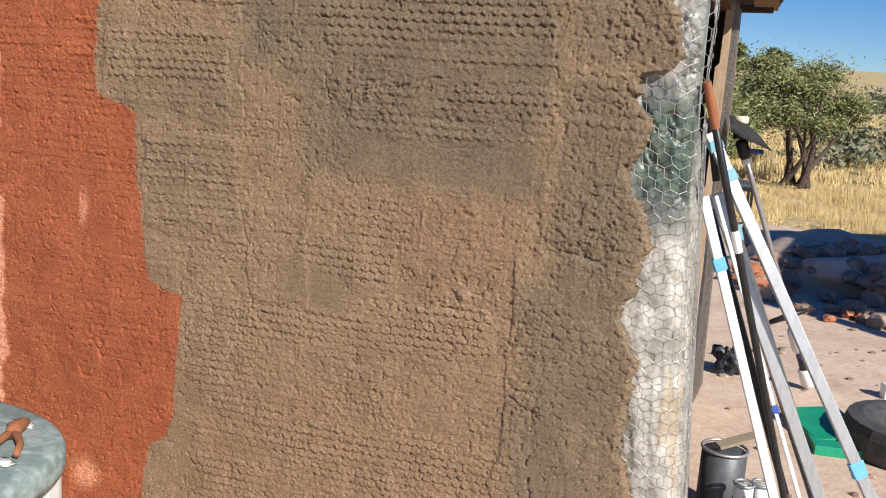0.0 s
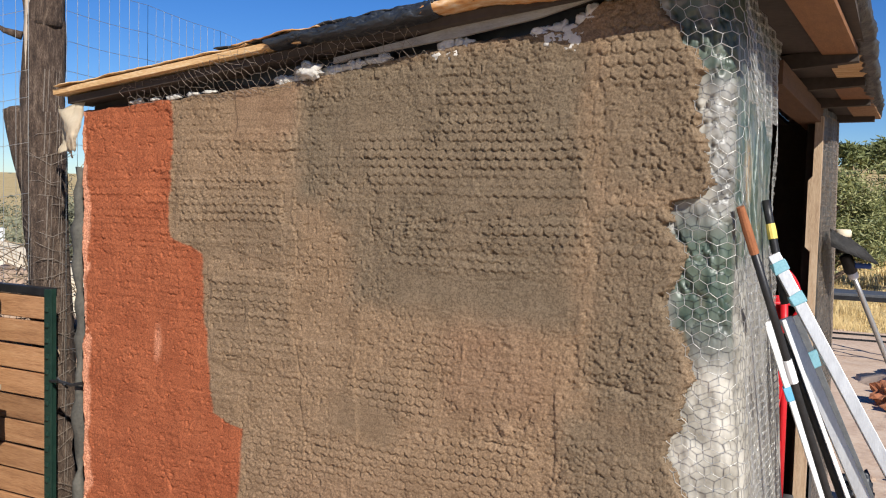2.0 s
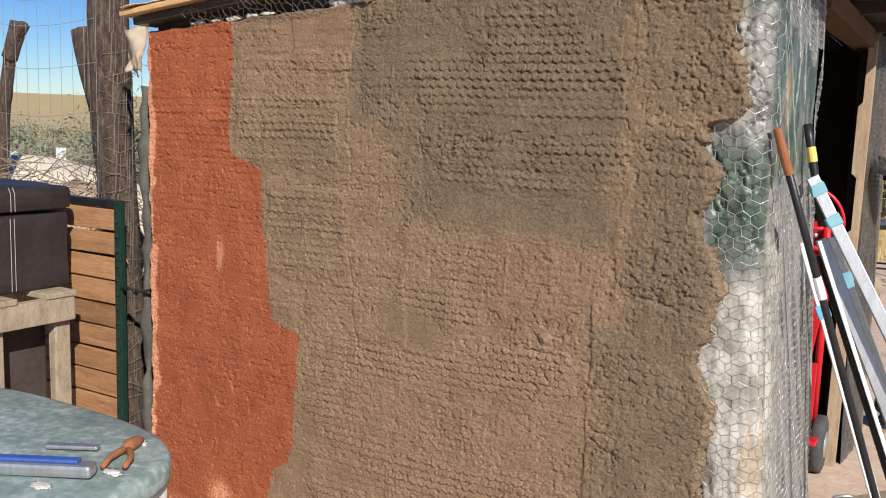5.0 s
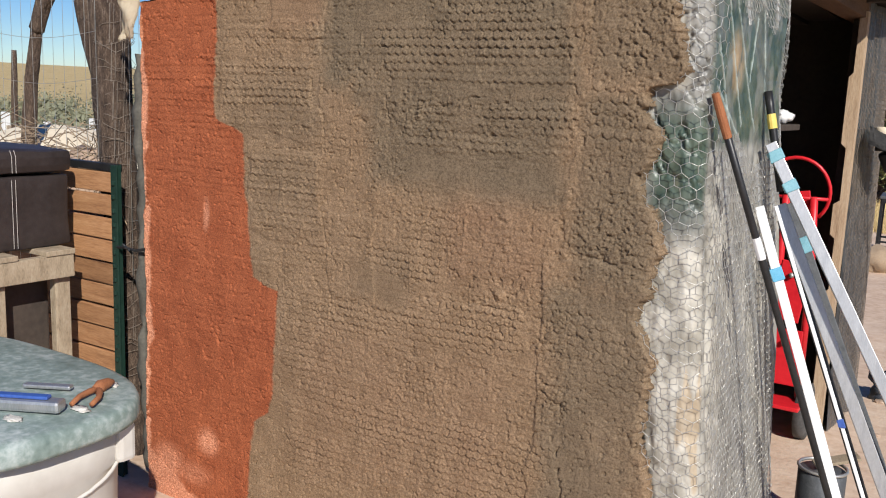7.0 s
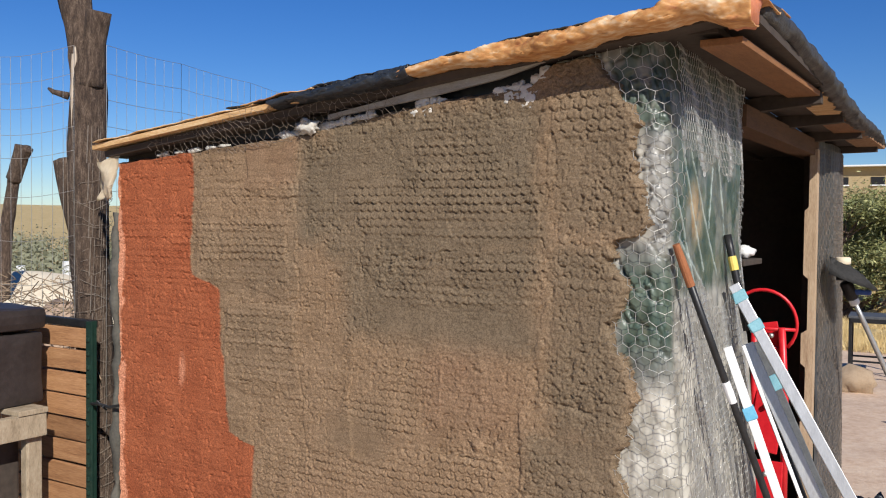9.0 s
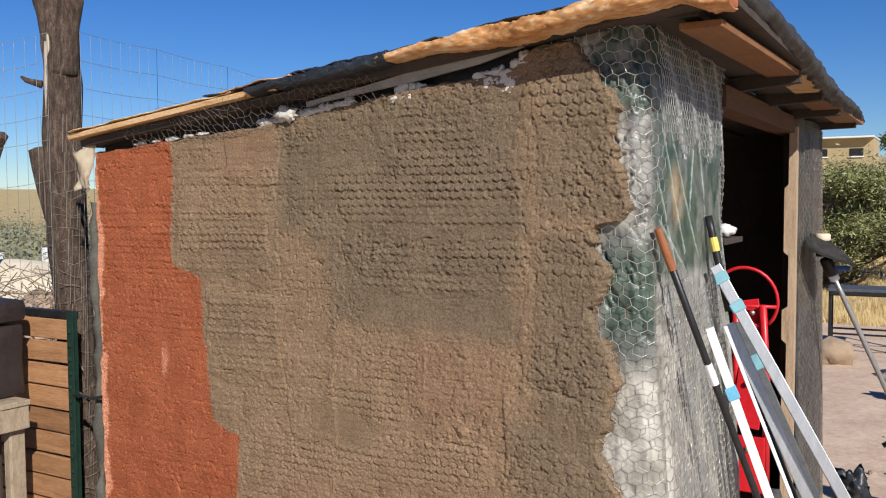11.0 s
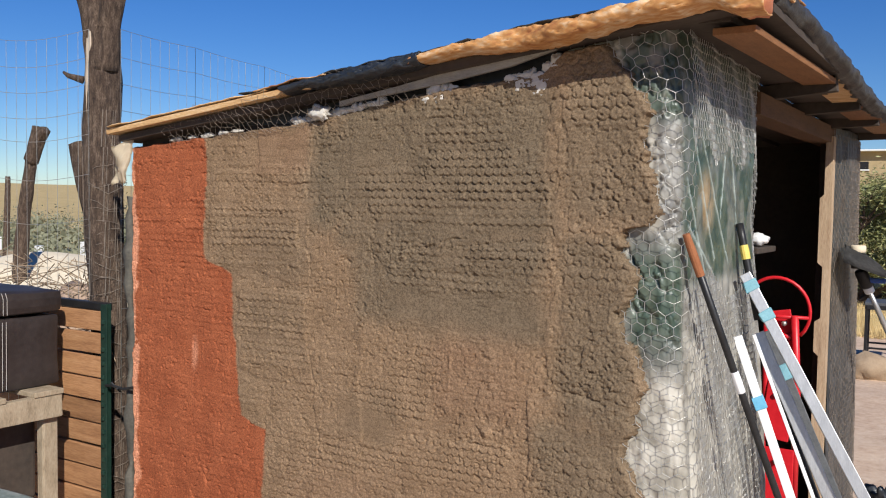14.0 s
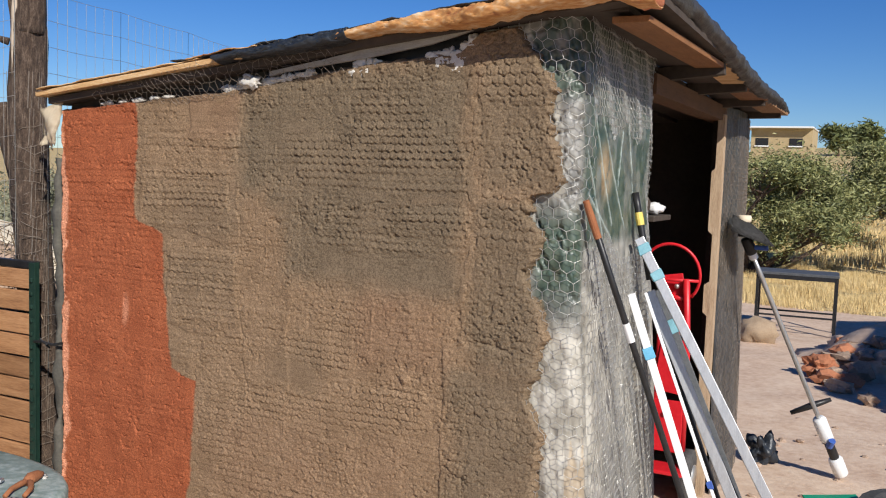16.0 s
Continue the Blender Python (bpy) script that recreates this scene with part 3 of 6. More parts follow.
    cracks = np.maximum.reduce([crack(X, Z, pts, w) for pts, w in (
        ([(-0.057, 1.499), (0.084, 1.519), (0.161, 1.545), (0.254, 1.558)], 0.010), ([(-0.036, 1.513), (0.161, 1.521), (0.478, 1.559)], 0.006),
        ([(0.442, 1.694), (0.465, 1.641), (0.487, 1.566)], 0.007), ([(-0.13, 1.532), (-0.11, 1.464)], 0.007), ([(0.076, 1.805), (0.069, 1.683)], 0.006),
        ([(-0.631, 1.597), (-0.386, 1.609)], 0.006), ([(-0.664, 1.289), (-0.439, 1.296)], 0.005), ([(-0.643, 1.095), (-0.371, 1.106)], 0.006),
        ([(-0.328, 0.88), (-0.259, 0.872), (-0.17, 0.876)], 0.007), ([(0.487, 1.15), (0.608, 1.141), (0.715, 1.145)], 0.010), ([(0.479, 1.498), (0.698, 1.508)], 0.006), ([(-0.637, 1.352), (-0.378, 1.37)], 0.005),
        ([(0.435, 0.759), (0.49, 0.731), (0.505, 0.649), (0.488, 0.584), (0.511, 0.495), (0.50, 0.2)], 0.009), ([(0.49, 0.731), (0.554, 0.758), (0.572, 0.791)], 0.008),
        ([(-0.862, 0.724), (-0.821, 0.642), (-0.821, 0.534)], 0.005), ([(0.087, 0.949), (0.096, 0.857)], 0.005), ([(0.497, 0.979), (0.508, 0.862)], 0.005), ([(0.202, 1.011), (0.21, 0.966), (0.305, 0.965)], 0.006))])
    h -= 0.008 * cracks
    h += 0.010 * np.clip(1 - np.hypot(X - 0.29, Z - 1.005) / 0.022, 0, 1) + 0.012 * np.clip(1 - np.hypot(X + 0.005, Z - 1.50) / 0.03, 0, 1) * g1
    # the coat thins to a rounded lip at its right and left ends and along the top
    lip = smooth01((edge - X) / 0.014) ** 0.5 * smooth01((X - left) / 0.016) ** 0.5 * smooth01((top[None] - Z) / 0.012 + 0.15) ** 0.5
    near_edge = np.clip(1 - (edge - X) / 0.10, 0, 1)
    h += near_edge * (0.0018 * smooth01((fbm(X * 72, Z * 72, 3, 51) - 0.54) / 0.05) + 0.002 * (fbm(X * 90, Z * 90, 2, 52) - 0.5))
    Y = 0.030 - lip * (0.034 + h)
    h_grain = fbm(X * 20, Z * 20, 4, 63)
    pale = smooth01((left + 0.006 + 0.058 * fbm(Z * 9, X * 0, 3, 64) - X) / 0.016 + 0.4) * (h_grain > 0.3)
    for px, pz, rx, rz, a in ((-0.897, 1.105, 0.020, 0.065, 0.75), (-0.892, 0.27, 0.06, 0.055, 0.85), (-1.10, 0.14, 0.10, 0.08, 0.7), (-1.20, 0.05, 0.09, 0.09, 0.8), (-0.97, 0.13, 0.10, 0.05, 0.4)):
        pale = np.maximum(pale, a * smooth01(1.25 - np.hypot((X - px + 0.02 * (h_grain - 0.5)) / rx, (Z - pz) / rz)))
    pale = np.maximum(pale, 0.8 * smooth01((0.17 - 0.55 * (X + 1.15) + 0.10 * (fbm(X * 12, Z * 12, 3, 68) - 0.5) - Z) / 0.03) * (X < -0.7))
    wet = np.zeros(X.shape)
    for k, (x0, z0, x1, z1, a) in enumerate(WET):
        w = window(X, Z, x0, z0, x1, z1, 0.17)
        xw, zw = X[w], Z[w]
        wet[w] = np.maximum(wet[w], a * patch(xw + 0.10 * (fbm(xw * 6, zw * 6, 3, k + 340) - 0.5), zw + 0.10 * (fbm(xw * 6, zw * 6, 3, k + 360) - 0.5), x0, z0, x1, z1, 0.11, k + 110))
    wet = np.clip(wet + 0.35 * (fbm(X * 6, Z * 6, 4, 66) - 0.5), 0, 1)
    rosy = 0.7 * patch(X, Z, 0.10, 1.02, 0.42, 1.27, 0.12, 71) + 0.6 * patch(X, Z, -0.60, 1.74, -0.37, 1.88, 0.03, 72) + 0.4 * patch(X, Z, -0.5, 0.3, 0.3, 0.8, 0.2, 73)
    rosy = np.clip(0.6 * rosy * (0.3 + fbm(X * 9, Z * 9, 3, 74)), 0, 1)
    keep = (X < edge + 0.002) & (X > left - 0.002)
    nz, nx = X.shape
    i, j = np.meshgrid(np.arange(nx - 1), np.arange(nz - 1))
    a = (j * nx + i)
    ok = keep[:-1, :-1] & keep[1:, :-1] & keep[:-1, 1:] & keep[1:, 1:]
    f = np.stack([a, a + 1, a + nx + 1, a + nx], axis=-1)[ok]
    used = np.unique(f)
    remap = np.full(nx * nz, -1)
    remap[used] = np.arange(len(used))
    v = np.stack([X, Y, Z], axis=-1).reshape(-1, 3)[used]
    ob = from_arrays("wall_front", v, remap[f], STUCCO)
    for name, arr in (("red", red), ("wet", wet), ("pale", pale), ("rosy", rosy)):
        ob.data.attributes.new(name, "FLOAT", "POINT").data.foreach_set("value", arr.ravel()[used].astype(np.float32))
    return tagged(ob, "brown cement render pressed through hexagonal netting, with fresh red clay render at one end", "wall", kind="structure")


make_front_wall()

# ---- bare corner and side wall: sheeting under netting ----
CORNER_R = 0.060
SIDE_END = 0.985


def round_corner(s, z):
    """Place and outward normal at s metres round the corner: negative on the front, positive along the side."""
    arc = CORNER_R * math.pi / 2
    near = np.interp(z, [0.0, 0.90, 1.165, 1.45, 1.66, 1.97, 2.03, 2.1], [0.905, 0.855, 0.836, 0.819, 0.813, 0.808, 0.795, 0.785])
    far = 0.772 + 0.115 * np.clip((1.6 - z) / 1.6, 0, 1) ** 1.1
    along = np.clip((s - arc) / 0.90, 0, 1)
    x_side = near + (far - near) * along
    a = np.clip(s, 0, arc) / CORNER_R
    x = x_side - CORNER_R + np.where(s < 0, s, CORNER_R * np.sin(a))
    y = 0.022 + CORNER_R * (1 - np.cos(a)) + np.where(s > arc, s - arc, 0)
    return x, y, np.sin(a), -np.cos(a)


def line_near(S, Z, a, b, w):
    """Closeness to the line from a to b, 1 on it."""
    dx, dz = b[0] - a[0], b[1] - a[1]
    t = np.clip(((S - a[0]) * dx + (Z - a[1]) * dz) / (dx * dx + dz * dz), 0, 1)
    return np.exp(-(np.hypot(S - a[0] - t * dx, Z - a[1] - t * dz) / w) ** 2)


def make_sheeting():
    s = np.linspace(-0.24, SIDE_END - CORNER_R - 0.022 + CORNER_R * math.pi / 2, 300)
    z = np.linspace(0, 2.12, 430)
    S, Z = np.meshgrid(s, z)
    x, y, nx_, ny_ = round_corner(S, Z)
    side = smooth01((S - 0.05) / 0.07)
    low = smooth01((1.45 - Z) / 0.25)
    panel = side * smooth01((Z - 1.42) / 0.05)
    folds = (0.030 * (fbm(S * 9 + 0.25 * Z, Z * 1.0, 3, 201) - 0.5) * (0.3 + 0.7 * low) + 0.018 * (fbm(S * 30 - 0.5 * Z, Z * 2.4, 3, 203) - 0.5) + 0.008 * (fbm(S * 70 + Z, Z * 5, 3, 204) - 0.5)) * (1 - 0.88 * panel)
    crumple = (0.012 * (fbm(S * 34 + Z * 7, Z * 15, 4, 205) - 0.5) - 0.011 * smooth01((Z - 1.25) / 0.1) * np.clip(1 - np.abs(fbm(S * 26 + Z * 14, Z * 20 - S * 8, 3, 207) - 0.5) / 0.06, 0, 1) + 0.004 * (fbm(S * 80, Z * 60, 2, 206) - 0.5)) * (1 - 0.8 * side)
    lines = [((0.16, 1.45), (0.235, 0.9), 0.009), ((0.235, 0.9), (0.28, 0.0), 0.010), ((0.44, 1.35), (0.50, 0.0), 0.010), ((0.64, 1.30), (0.66, 0.0), 0.010),
             ((-0.10, 0.8), (-0.07, 0.1), 0.010), ((0.80, 1.3), (0.79, 0.1), 0.010)]
    wander = 0.05 * (fbm(Z * 6, S * 3, 3, 208) - 0.5)
    deep = sum(-0.026 * line_near(S + wander, Z, a, b, w) for a, b, w in lines)
    creases = np.maximum.reduce([line_near(S, Z, a, b, w) for a, b, w in (((0.18, 1.84), (0.42, 1.50), 0.0045), ((0.27, 1.84), (0.60, 1.48), 0.0045), ((0.55, 1.80), (0.50, 1.62), 0.0045), ((0.13, 1.60), (0.42, 1.45), 0.0045), ((0.12, 1.72), (0.30, 1.47), 0.005), ((0.62, 1.86), (0.75, 1.55), 0.005))])
    d = folds * (0.5 + side) + crumple + deep + 0.003 * creases
    d = np.minimum(d - 0.006, 0.011)
    v = np.stack([x + d * nx_, y + d * ny_, Z], axis=-1).reshape(-1, 3)
    n, m = len(s), len(z)
    i, j = np.meshgrid(np.arange(n - 1), np.arange(m - 1))
    a = (j * n + i).ravel()
    ob = from_arrays("wall_side", v, np.stack([a, a + 1, a + n + 1, a + n], axis=1), SHEETING)
    b = fbm(S * 7, Z * 5, 4, 211)
    blot = fbm(S * 16, Z * 11, 4, 213)
    front = 1 - smooth01((S - 0.06) / 0.05)
    deepgreen = front * smooth01((Z - 1.17 - 0.14 * (blot - 0.3)) / 0.16) * smooth01((1.60 - Z) / 0.12) * smooth01((S + 0.10 + 0.06 * (b - 0.5)) / 0.04)
    green = np.maximum(deepgreen, np.maximum(panel * (0.55 + 0.45 * smooth01((blot - 0.40) / 0.15)), 0.9 * front * smooth01((Z - 1.84) / 0.06) * smooth01((blot - 0.34) / 0.12)))
    cream = front * smooth01((1.25 - Z + 0.16 * (b - 0.5)) / 0.08)
    cream = np.maximum(cream, 0.95 * front * smooth01((Z - 1.57) / 0.03) * smooth01((1.90 - Z) / 0.05) * smooth01((0.020 - S + 0.06 * (b - 0.5)) / 0.03))
    cream = np.maximum(cream, 0.95 * smooth01((-0.075 - S + 0.05 * (blot - 0.5)) / 0.02))
    cream = np.maximum(cream, 0.75 * (1 - panel) * side * smooth01((0.24 - S) / 0.06) * low)
    cream = np.maximum(cream, 0.6 * smooth01((fbm(S * 15 + Z, Z * 3, 3, 215) - 0.56) / 0.06) * low * side)
    brown = 0.9 * smooth01(1.2 - np.hypot((S - 0.33) / 0.11, (Z - 1.665) / 0.10)) * smooth01((blot - 0.40) / 0.1)
    brown = np.maximum(brown, 0.55 * front * low * smooth01((fbm(S * 24 + Z, Z * 4, 3, 219) - 0.57) / 0.06))
    for name, arr in (("green", green), ("cream", np.clip(cream, 0, 1)), ("brown", brown), ("dark", 0 * b), ("crease", creases * panel)):
        ob.data.attributes.new(name, "FLOAT", "POINT").data.foreach_set("value", arr.ravel().astype(np.float32))
    return tagged(ob, "crumpled clear and green plastic sheeting wrapped round the shed corner", "wall", kind="structure")


make_sheeting()


def hex_net(s0, s1, z0, z1, place, keep=None, wob=0.0024, seed=5, cell=HEX):
    """Sides of upright hexagons over a strip of (s, z), carried to the world by place(s, z)."""
    rnd = random.Random(seed)
    segs, r = [], cell / math.sqrt(3)
    rows = int((z1 - z0) / (1.5 * r)) + 1
    cols = int((s1 - s0) / cell) + 1
    knots = {}

    def knot(kx, kz, s, z):
        if (kx, kz) not in knots:
            knots[(kx, kz)] = (s + rnd.uniform(-wob, wob), z + rnd.uniform(-wob, wob))
        return knots[(kx, kz)]
    for j in range(rows):
        for i in range(cols):
            cs, cz = s0 + (i + 0.5 * (j % 2)) * cell, z0 + j * 1.5 * r
            k = 2 * i + (j % 2)
            a = knot(k - 1, 3 * j + 1, cs - cell / 2, cz + r / 2)
            b = knot(k, 3 * j + 2, cs, cz + r)
            c = knot(k + 1, 3 * j + 1, cs + cell / 2, cz + r / 2)
            d = knot(k - 1, 3 * j - 1, cs - cell / 2, cz - r / 2)
            for p, q in ((a, b), (b, c), (a, d)):
                if keep is None or keep((p[0] + q[0]) / 2, (p[1] + q[1]) / 2):
                    segs.append((place(*p), place(*q)))
    return segs


def net_place(s, z):
    x, y, a, b = (float(t) for t in round_corner(np.array(s), np.array(z)))
    off = 0.014 + 0.004 * math.sin(s * 31 + z * 17)
    return (x + off * a, y + off * b, z)


def side_place(u, z):
    return net_place(0.12 + 0.55 * u, z)


net = wires("chicken_wire", hex_net(-0.20, 0.13, 0.01, 2.10, net_place, cell=HEX_COARSE) + hex_net(0.0, 1.47, 0.01, 2.10, side_place, lambda u, z: not 1.43 + 0.05 * math.sin(u * 6) < z < 1.80 + 0.03 * math.sin(u * 11) or u > 1.36), 0.00085, GALV)
tagged(net, "galvanised hexagonal netting stretched over the plastic sheeting", "wire netting", kind="structure")


def plain_slab(name, c, s, mat, label, cat="wall"):
    bm = bmesh.new()
    box(bm, c, s, bevel=0.004)
    return tagged(mesh_ob(name, bm, mat), label, cat, kind="structure")


# dark inside of the shed, its shade put into the board colour
plain_slab("wall_core", (-0.26, 0.085, 0.95), (1.93, 0.09, 1.90), SHADED_BOARD, "board backing behind the render, shade put into its colour")
plain_slab("wall_lining", (0.715, 0.53, 1.0), (0.06, 0.86, 2.0), SHADED_BOARD, "board backing behind the sheeting, shade put into its colour")
# black panel that paints the eave's shade between render and roof
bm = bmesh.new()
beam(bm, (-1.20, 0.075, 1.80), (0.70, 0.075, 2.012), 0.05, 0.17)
tagged(mesh_ob("wall_head", bm, PLASTIC_DARK), "black panel closing the gap under the roof, standing in for shade", "wall", kind="structure")
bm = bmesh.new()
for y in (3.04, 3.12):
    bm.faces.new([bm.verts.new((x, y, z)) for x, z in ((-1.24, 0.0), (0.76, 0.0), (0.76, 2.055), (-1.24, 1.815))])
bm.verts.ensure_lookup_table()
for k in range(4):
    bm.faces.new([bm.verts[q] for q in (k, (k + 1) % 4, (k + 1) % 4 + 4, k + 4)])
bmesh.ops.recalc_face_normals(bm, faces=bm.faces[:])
tagged(mesh_ob("wall_back", bm, SHADED_BOARD), "board back wall of the shed, shade put into its colour", "wall", kind="structure")
plain_slab("wall_left", (-1.22, 1.58, 0.92), (0.06, 2.9, 1.84), SHADED_BOARD, "board side wall of the shed, shade put into its colour")

# ---- roof ----
def roof_z(x, y=0.0):
    return 1.899 + 0.120 * (x + 1.277) - 0.016 * max(y, 0)


def crumpled(name, x0, x1, y0, y1, lift, mat, seed, parent=None, amp=0.02, ragged=0.03, nx=120, ny=14, droop=0.0):
    """A loose sheet laid over the roof's front edge."""
    u, w = np.linspace(0, 1, nx), np.linspace(0, 1, ny)
    U, W = np.meshgrid(u, w)
    X = x0 + (x1 - x0) * U
    rag = ragged * (fbm(X * 9, X * 0 + seed, 4, seed) - 0.5)
    Y = y0 + (y1 - y0) * W + rag * (1 - W)
    Z = 1.899 + 0.120 * (X + 1.277) + lift + amp * (fbm(X * 10, Y * 9, 4, seed + 1) - 0.35) + 0.4 * amp * (fbm(X * 34, Y * 28, 3, seed + 2) - 0.5)
    Z -= droop * (1 - W) ** 2
    v = np.stack([X, Y, Z], axis=-1).reshape(-1, 3)
    i, j = np.meshgrid(np.arange(nx - 1), np.arange(ny - 1))
    a = (j * nx + i).ravel()
    ob = from_arrays(name, v, np.stack([a, a + 1, a + nx + 1, a + nx], axis=1), mat, parent)
    so = ob.modifiers.new("thickness", "SOLIDIFY")
    so.thickness = 0.003
    return ob


def edge_wrap(name, x0, x1, tall0, tall1, bunched, mat, parent, seed):
    """A wrinkled sheet lying on the roof, folded over its front edge and hanging tall0 to tall1 down."""
    U, W = np.meshgrid(np.linspace(0, 1, 260), np.linspace(0, 1, 60))
    X = x0 + (x1 - x0) * U + 0.05 * (fbm(W * 6, W * 0, 3, seed) - 0.5) * (1 - smooth01(U / 0.1))
    bunch = smooth01((U - 0.86) / 0.10)
    tall = (tall0 + (tall1 - tall0) * smooth01(U / 0.45) + bunched * bunch) * (0.7 + 0.6 * fbm(X * 9, X * 0, 3, seed))
    arc = np.clip(np.pi * (W - 0.30) / 0.45, 0, np.pi)
    Y = np.where(W < 0.30, 0.34 - 0.425 * W / 0.30, np.where(W < 0.75, -0.085 - 0.016 * np.sin(arc), -0.085 + 0.08 * (W - 0.75) / 0.25))
    Z = 1.899 + 0.120 * (X + 1.277) + 0.001 + 0.005 * smooth01(U / 0.2) - np.where(W < 0.30, 0, np.where(W < 0.75, tall * (1 - np.cos(arc)) / 2, tall))
    wrinkle = (0.35 + 0.65 * smooth01(U / 0.25)) * (0.016 * (np.abs(fbm(X * 13 + W * 3, W * 4, 4, seed + 2) - 0.5) * 2 - 0.2) + 0.010 * (fbm(X * 40 - W * 6, W * 9, 3, seed + 4) - 0.5))
    Z += wrinkle * (1 - 0.5 * (W > 0.5)) - (0.006 + 0.010 * smooth01((X - 0.35) / 0.2)) * (W > 0.1)
    Y -= 0.9 * wrinkle * (W > 0.25) + 0.032 * smooth01((X - 0.40) / 0.18) * (W > 0.28)
    v = np.stack([X, Y, Z], axis=-1).reshape(-1, 3)
    i, j = np.meshgrid(np.arange(259), np.arange(59))
    a = (j * 260 + i).ravel()
    ob = from_arrays(name, v, np.stack([a, a + 1, a + 261, a + 260], axis=1), mat, parent)
    ob.modifiers.new("thickness", "SOLIDIFY").thickness = 0.003
    return ob


def make_roof():
    roof = tagged(new("roof"), "low sloping shed roof of mixed boards with torn tarpaulin on top", "roof", kind="structure")
    rnd = random.Random(11)
    # boards take the shaded tone, since their undersides lie in shade
    for k in range(13):
        x = -1.18 + 0.168 * k
        bm = bmesh.new()
        y0 = 0.06 + rnd.uniform(-0.03, 0.02)
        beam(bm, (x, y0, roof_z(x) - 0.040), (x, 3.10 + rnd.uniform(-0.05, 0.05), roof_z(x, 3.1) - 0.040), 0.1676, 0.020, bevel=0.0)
        part("roof_board", bm, SHADED_BOARD, roof)
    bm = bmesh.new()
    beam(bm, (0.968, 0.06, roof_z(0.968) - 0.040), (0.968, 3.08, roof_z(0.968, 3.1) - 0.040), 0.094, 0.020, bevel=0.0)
    part("roof_board", bm, SHADED_BOARD, roof)
    # front edge plank and the thinner one below it
    bm = bmesh.new()
    vs = beam(bm, (-1.285, -0.012, roof_z(-1.285) - 0.012), (1.0, -0.012, roof_z(1.0) - 0.012), 0.12, 0.018)
    part("front_plank", bm, WOOD_RAW, roof, "pale splintered front plank")
    bm = bmesh.new()
    beam(bm, (-1.255, 0.01, roof_z(-1.255) - 0.038), (0.98, 0.01, roof_z(0.98) - 0.038), 0.10, 0.024)
    part("front_batten", bm, SHADED_BOARD, roof)
    bm = bmesh.new()
    for y in (-0.010, 0.004):
        under = [bm.verts.new((x, y, z)) for x, z in ((-0.25, 1.940), (-0.20, 1.952), (0.125, 1.990), (0.343, 2.024), (0.51, 2.068), (0.62, 2.092))]
        over = [bm.verts.new((x, y, z)) for x, z in ((-0.25, 1.956), (-0.032, 1.990), (0.163, 2.026), (0.343, 2.048), (0.51, 2.086), (0.62, 2.100))]
        bm.faces.new(under + over[::-1])
    bm.verts.ensure_lookup_table()
    for k in range(12):
        order = list(range(6)) + list(range(11, 5, -1))
        a, b = order[k], order[(k + 1) % 12]
        bm.faces.new((bm.verts[a], bm.verts[b], bm.verts[b + 12], bm.verts[a + 12]))
    bmesh.ops.recalc_face_normals(bm, faces=bm.faces[:])
    part("fascia_strip", bm, PLANK_GREY, roof, "grey weathered wedge strip")
    # eave boards under the overhang
    for y0, y1, x, w, tilt, mat in ((0.05, 1.10, 0.925, 0.105, -0.02, WOOD_OSB), (1.16, 1.62, 0.945, 0.12, 0.02, WOOD_RAW), (1.66, 2.30, 0.93, 0.13, 0.015, WOOD_OSB), (2.34, 3.12, 0.945, 0.12, 0.0, WOOD_POST)):
        bm = bmesh.new()
        beam(bm, (x, y0, roof_z(x, y0) - 0.062 + tilt), (x + 0.02, y1, roof_z(x, y1) - 0.062), w, 0.018)
        part("eave_board", bm, mat, roof)
    for y in (1.03, 1.58, 2.2, 2.9):
        bm = bmesh.new()
        beam(bm, (0.60, y + 0.09, roof_z(0.6) - 0.085), (1.0, y + 0.09, roof_z(1.0, y) - 0.080), 0.045, 0.05)
        part("rafter_end", bm, SHADED_BOARD, roof)
    bm = bmesh.new()
    beam(bm, (0.750, 0.90, 1.998), (0.755, 2.98, 2.000), 0.10, 0.075)
    part("door_header", bm, WOOD_SHADED, roof, "brown timber door header")
    bm = bmesh.new()
    beam(bm, (0.70, 0.10, 2.065), (0.70, 3.0, 2.02), 0.05, 0.075)
    part("wall_plate", bm, WOOD_POST, roof)
    # black tarpaulin rolled along the eave
    n, rings = 22, []
    bm = bmesh.new()
    for k in range(110):
        t = k / 109
        y = 0.10 + 3.06 * t
        c = Vector((0.995 + 0.012 * math.sin(5 * t) + 0.02 * t, y, roof_z(1.0, y) - 0.020 + 0.018 * math.sin(7.3 * t + 1) - 0.05 * t * t))
        ring = []
        for q in range(n):
            a = 2 * math.pi * q / n
            r = 0.034 * (1 + 0.30 * noise.noise(Vector((math.cos(a) * 1.5, math.sin(a) * 1.5, y * 9))) + 0.16 * math.sin(y * 62 + 2 * a) * (0.4 + t)) * (1 - 0.35 * max(0, t - 0.9) * 10)
            ring.append(bm.verts.new(c + Vector((math.cos(a) * r, 0, math.sin(a) * r * 0.85))))
        rings.append(ring)
    for r0, r1 in zip(rings, rings[1:]):
        for q in range(n):
            bm.faces.new((r0[q], r0[(q + 1) % n], r1[(q + 1) % n], r1[q]))
    bm.faces.new(rings[0][::-1])
    bm.faces.new(rings[-1])
    bmesh.ops.recalc_face_normals(bm, faces=bm.faces[:])
    part("tarp_roll", bm, TARP_ROLL, roof, "rolled dusty black tarpaulin", True)
    crumpled("black_tarp", -0.62, 1.0, -0.075, 0.9, 0.008, TARP_ROLL, 301, roof, 0.022, 0.03, 130, 20)
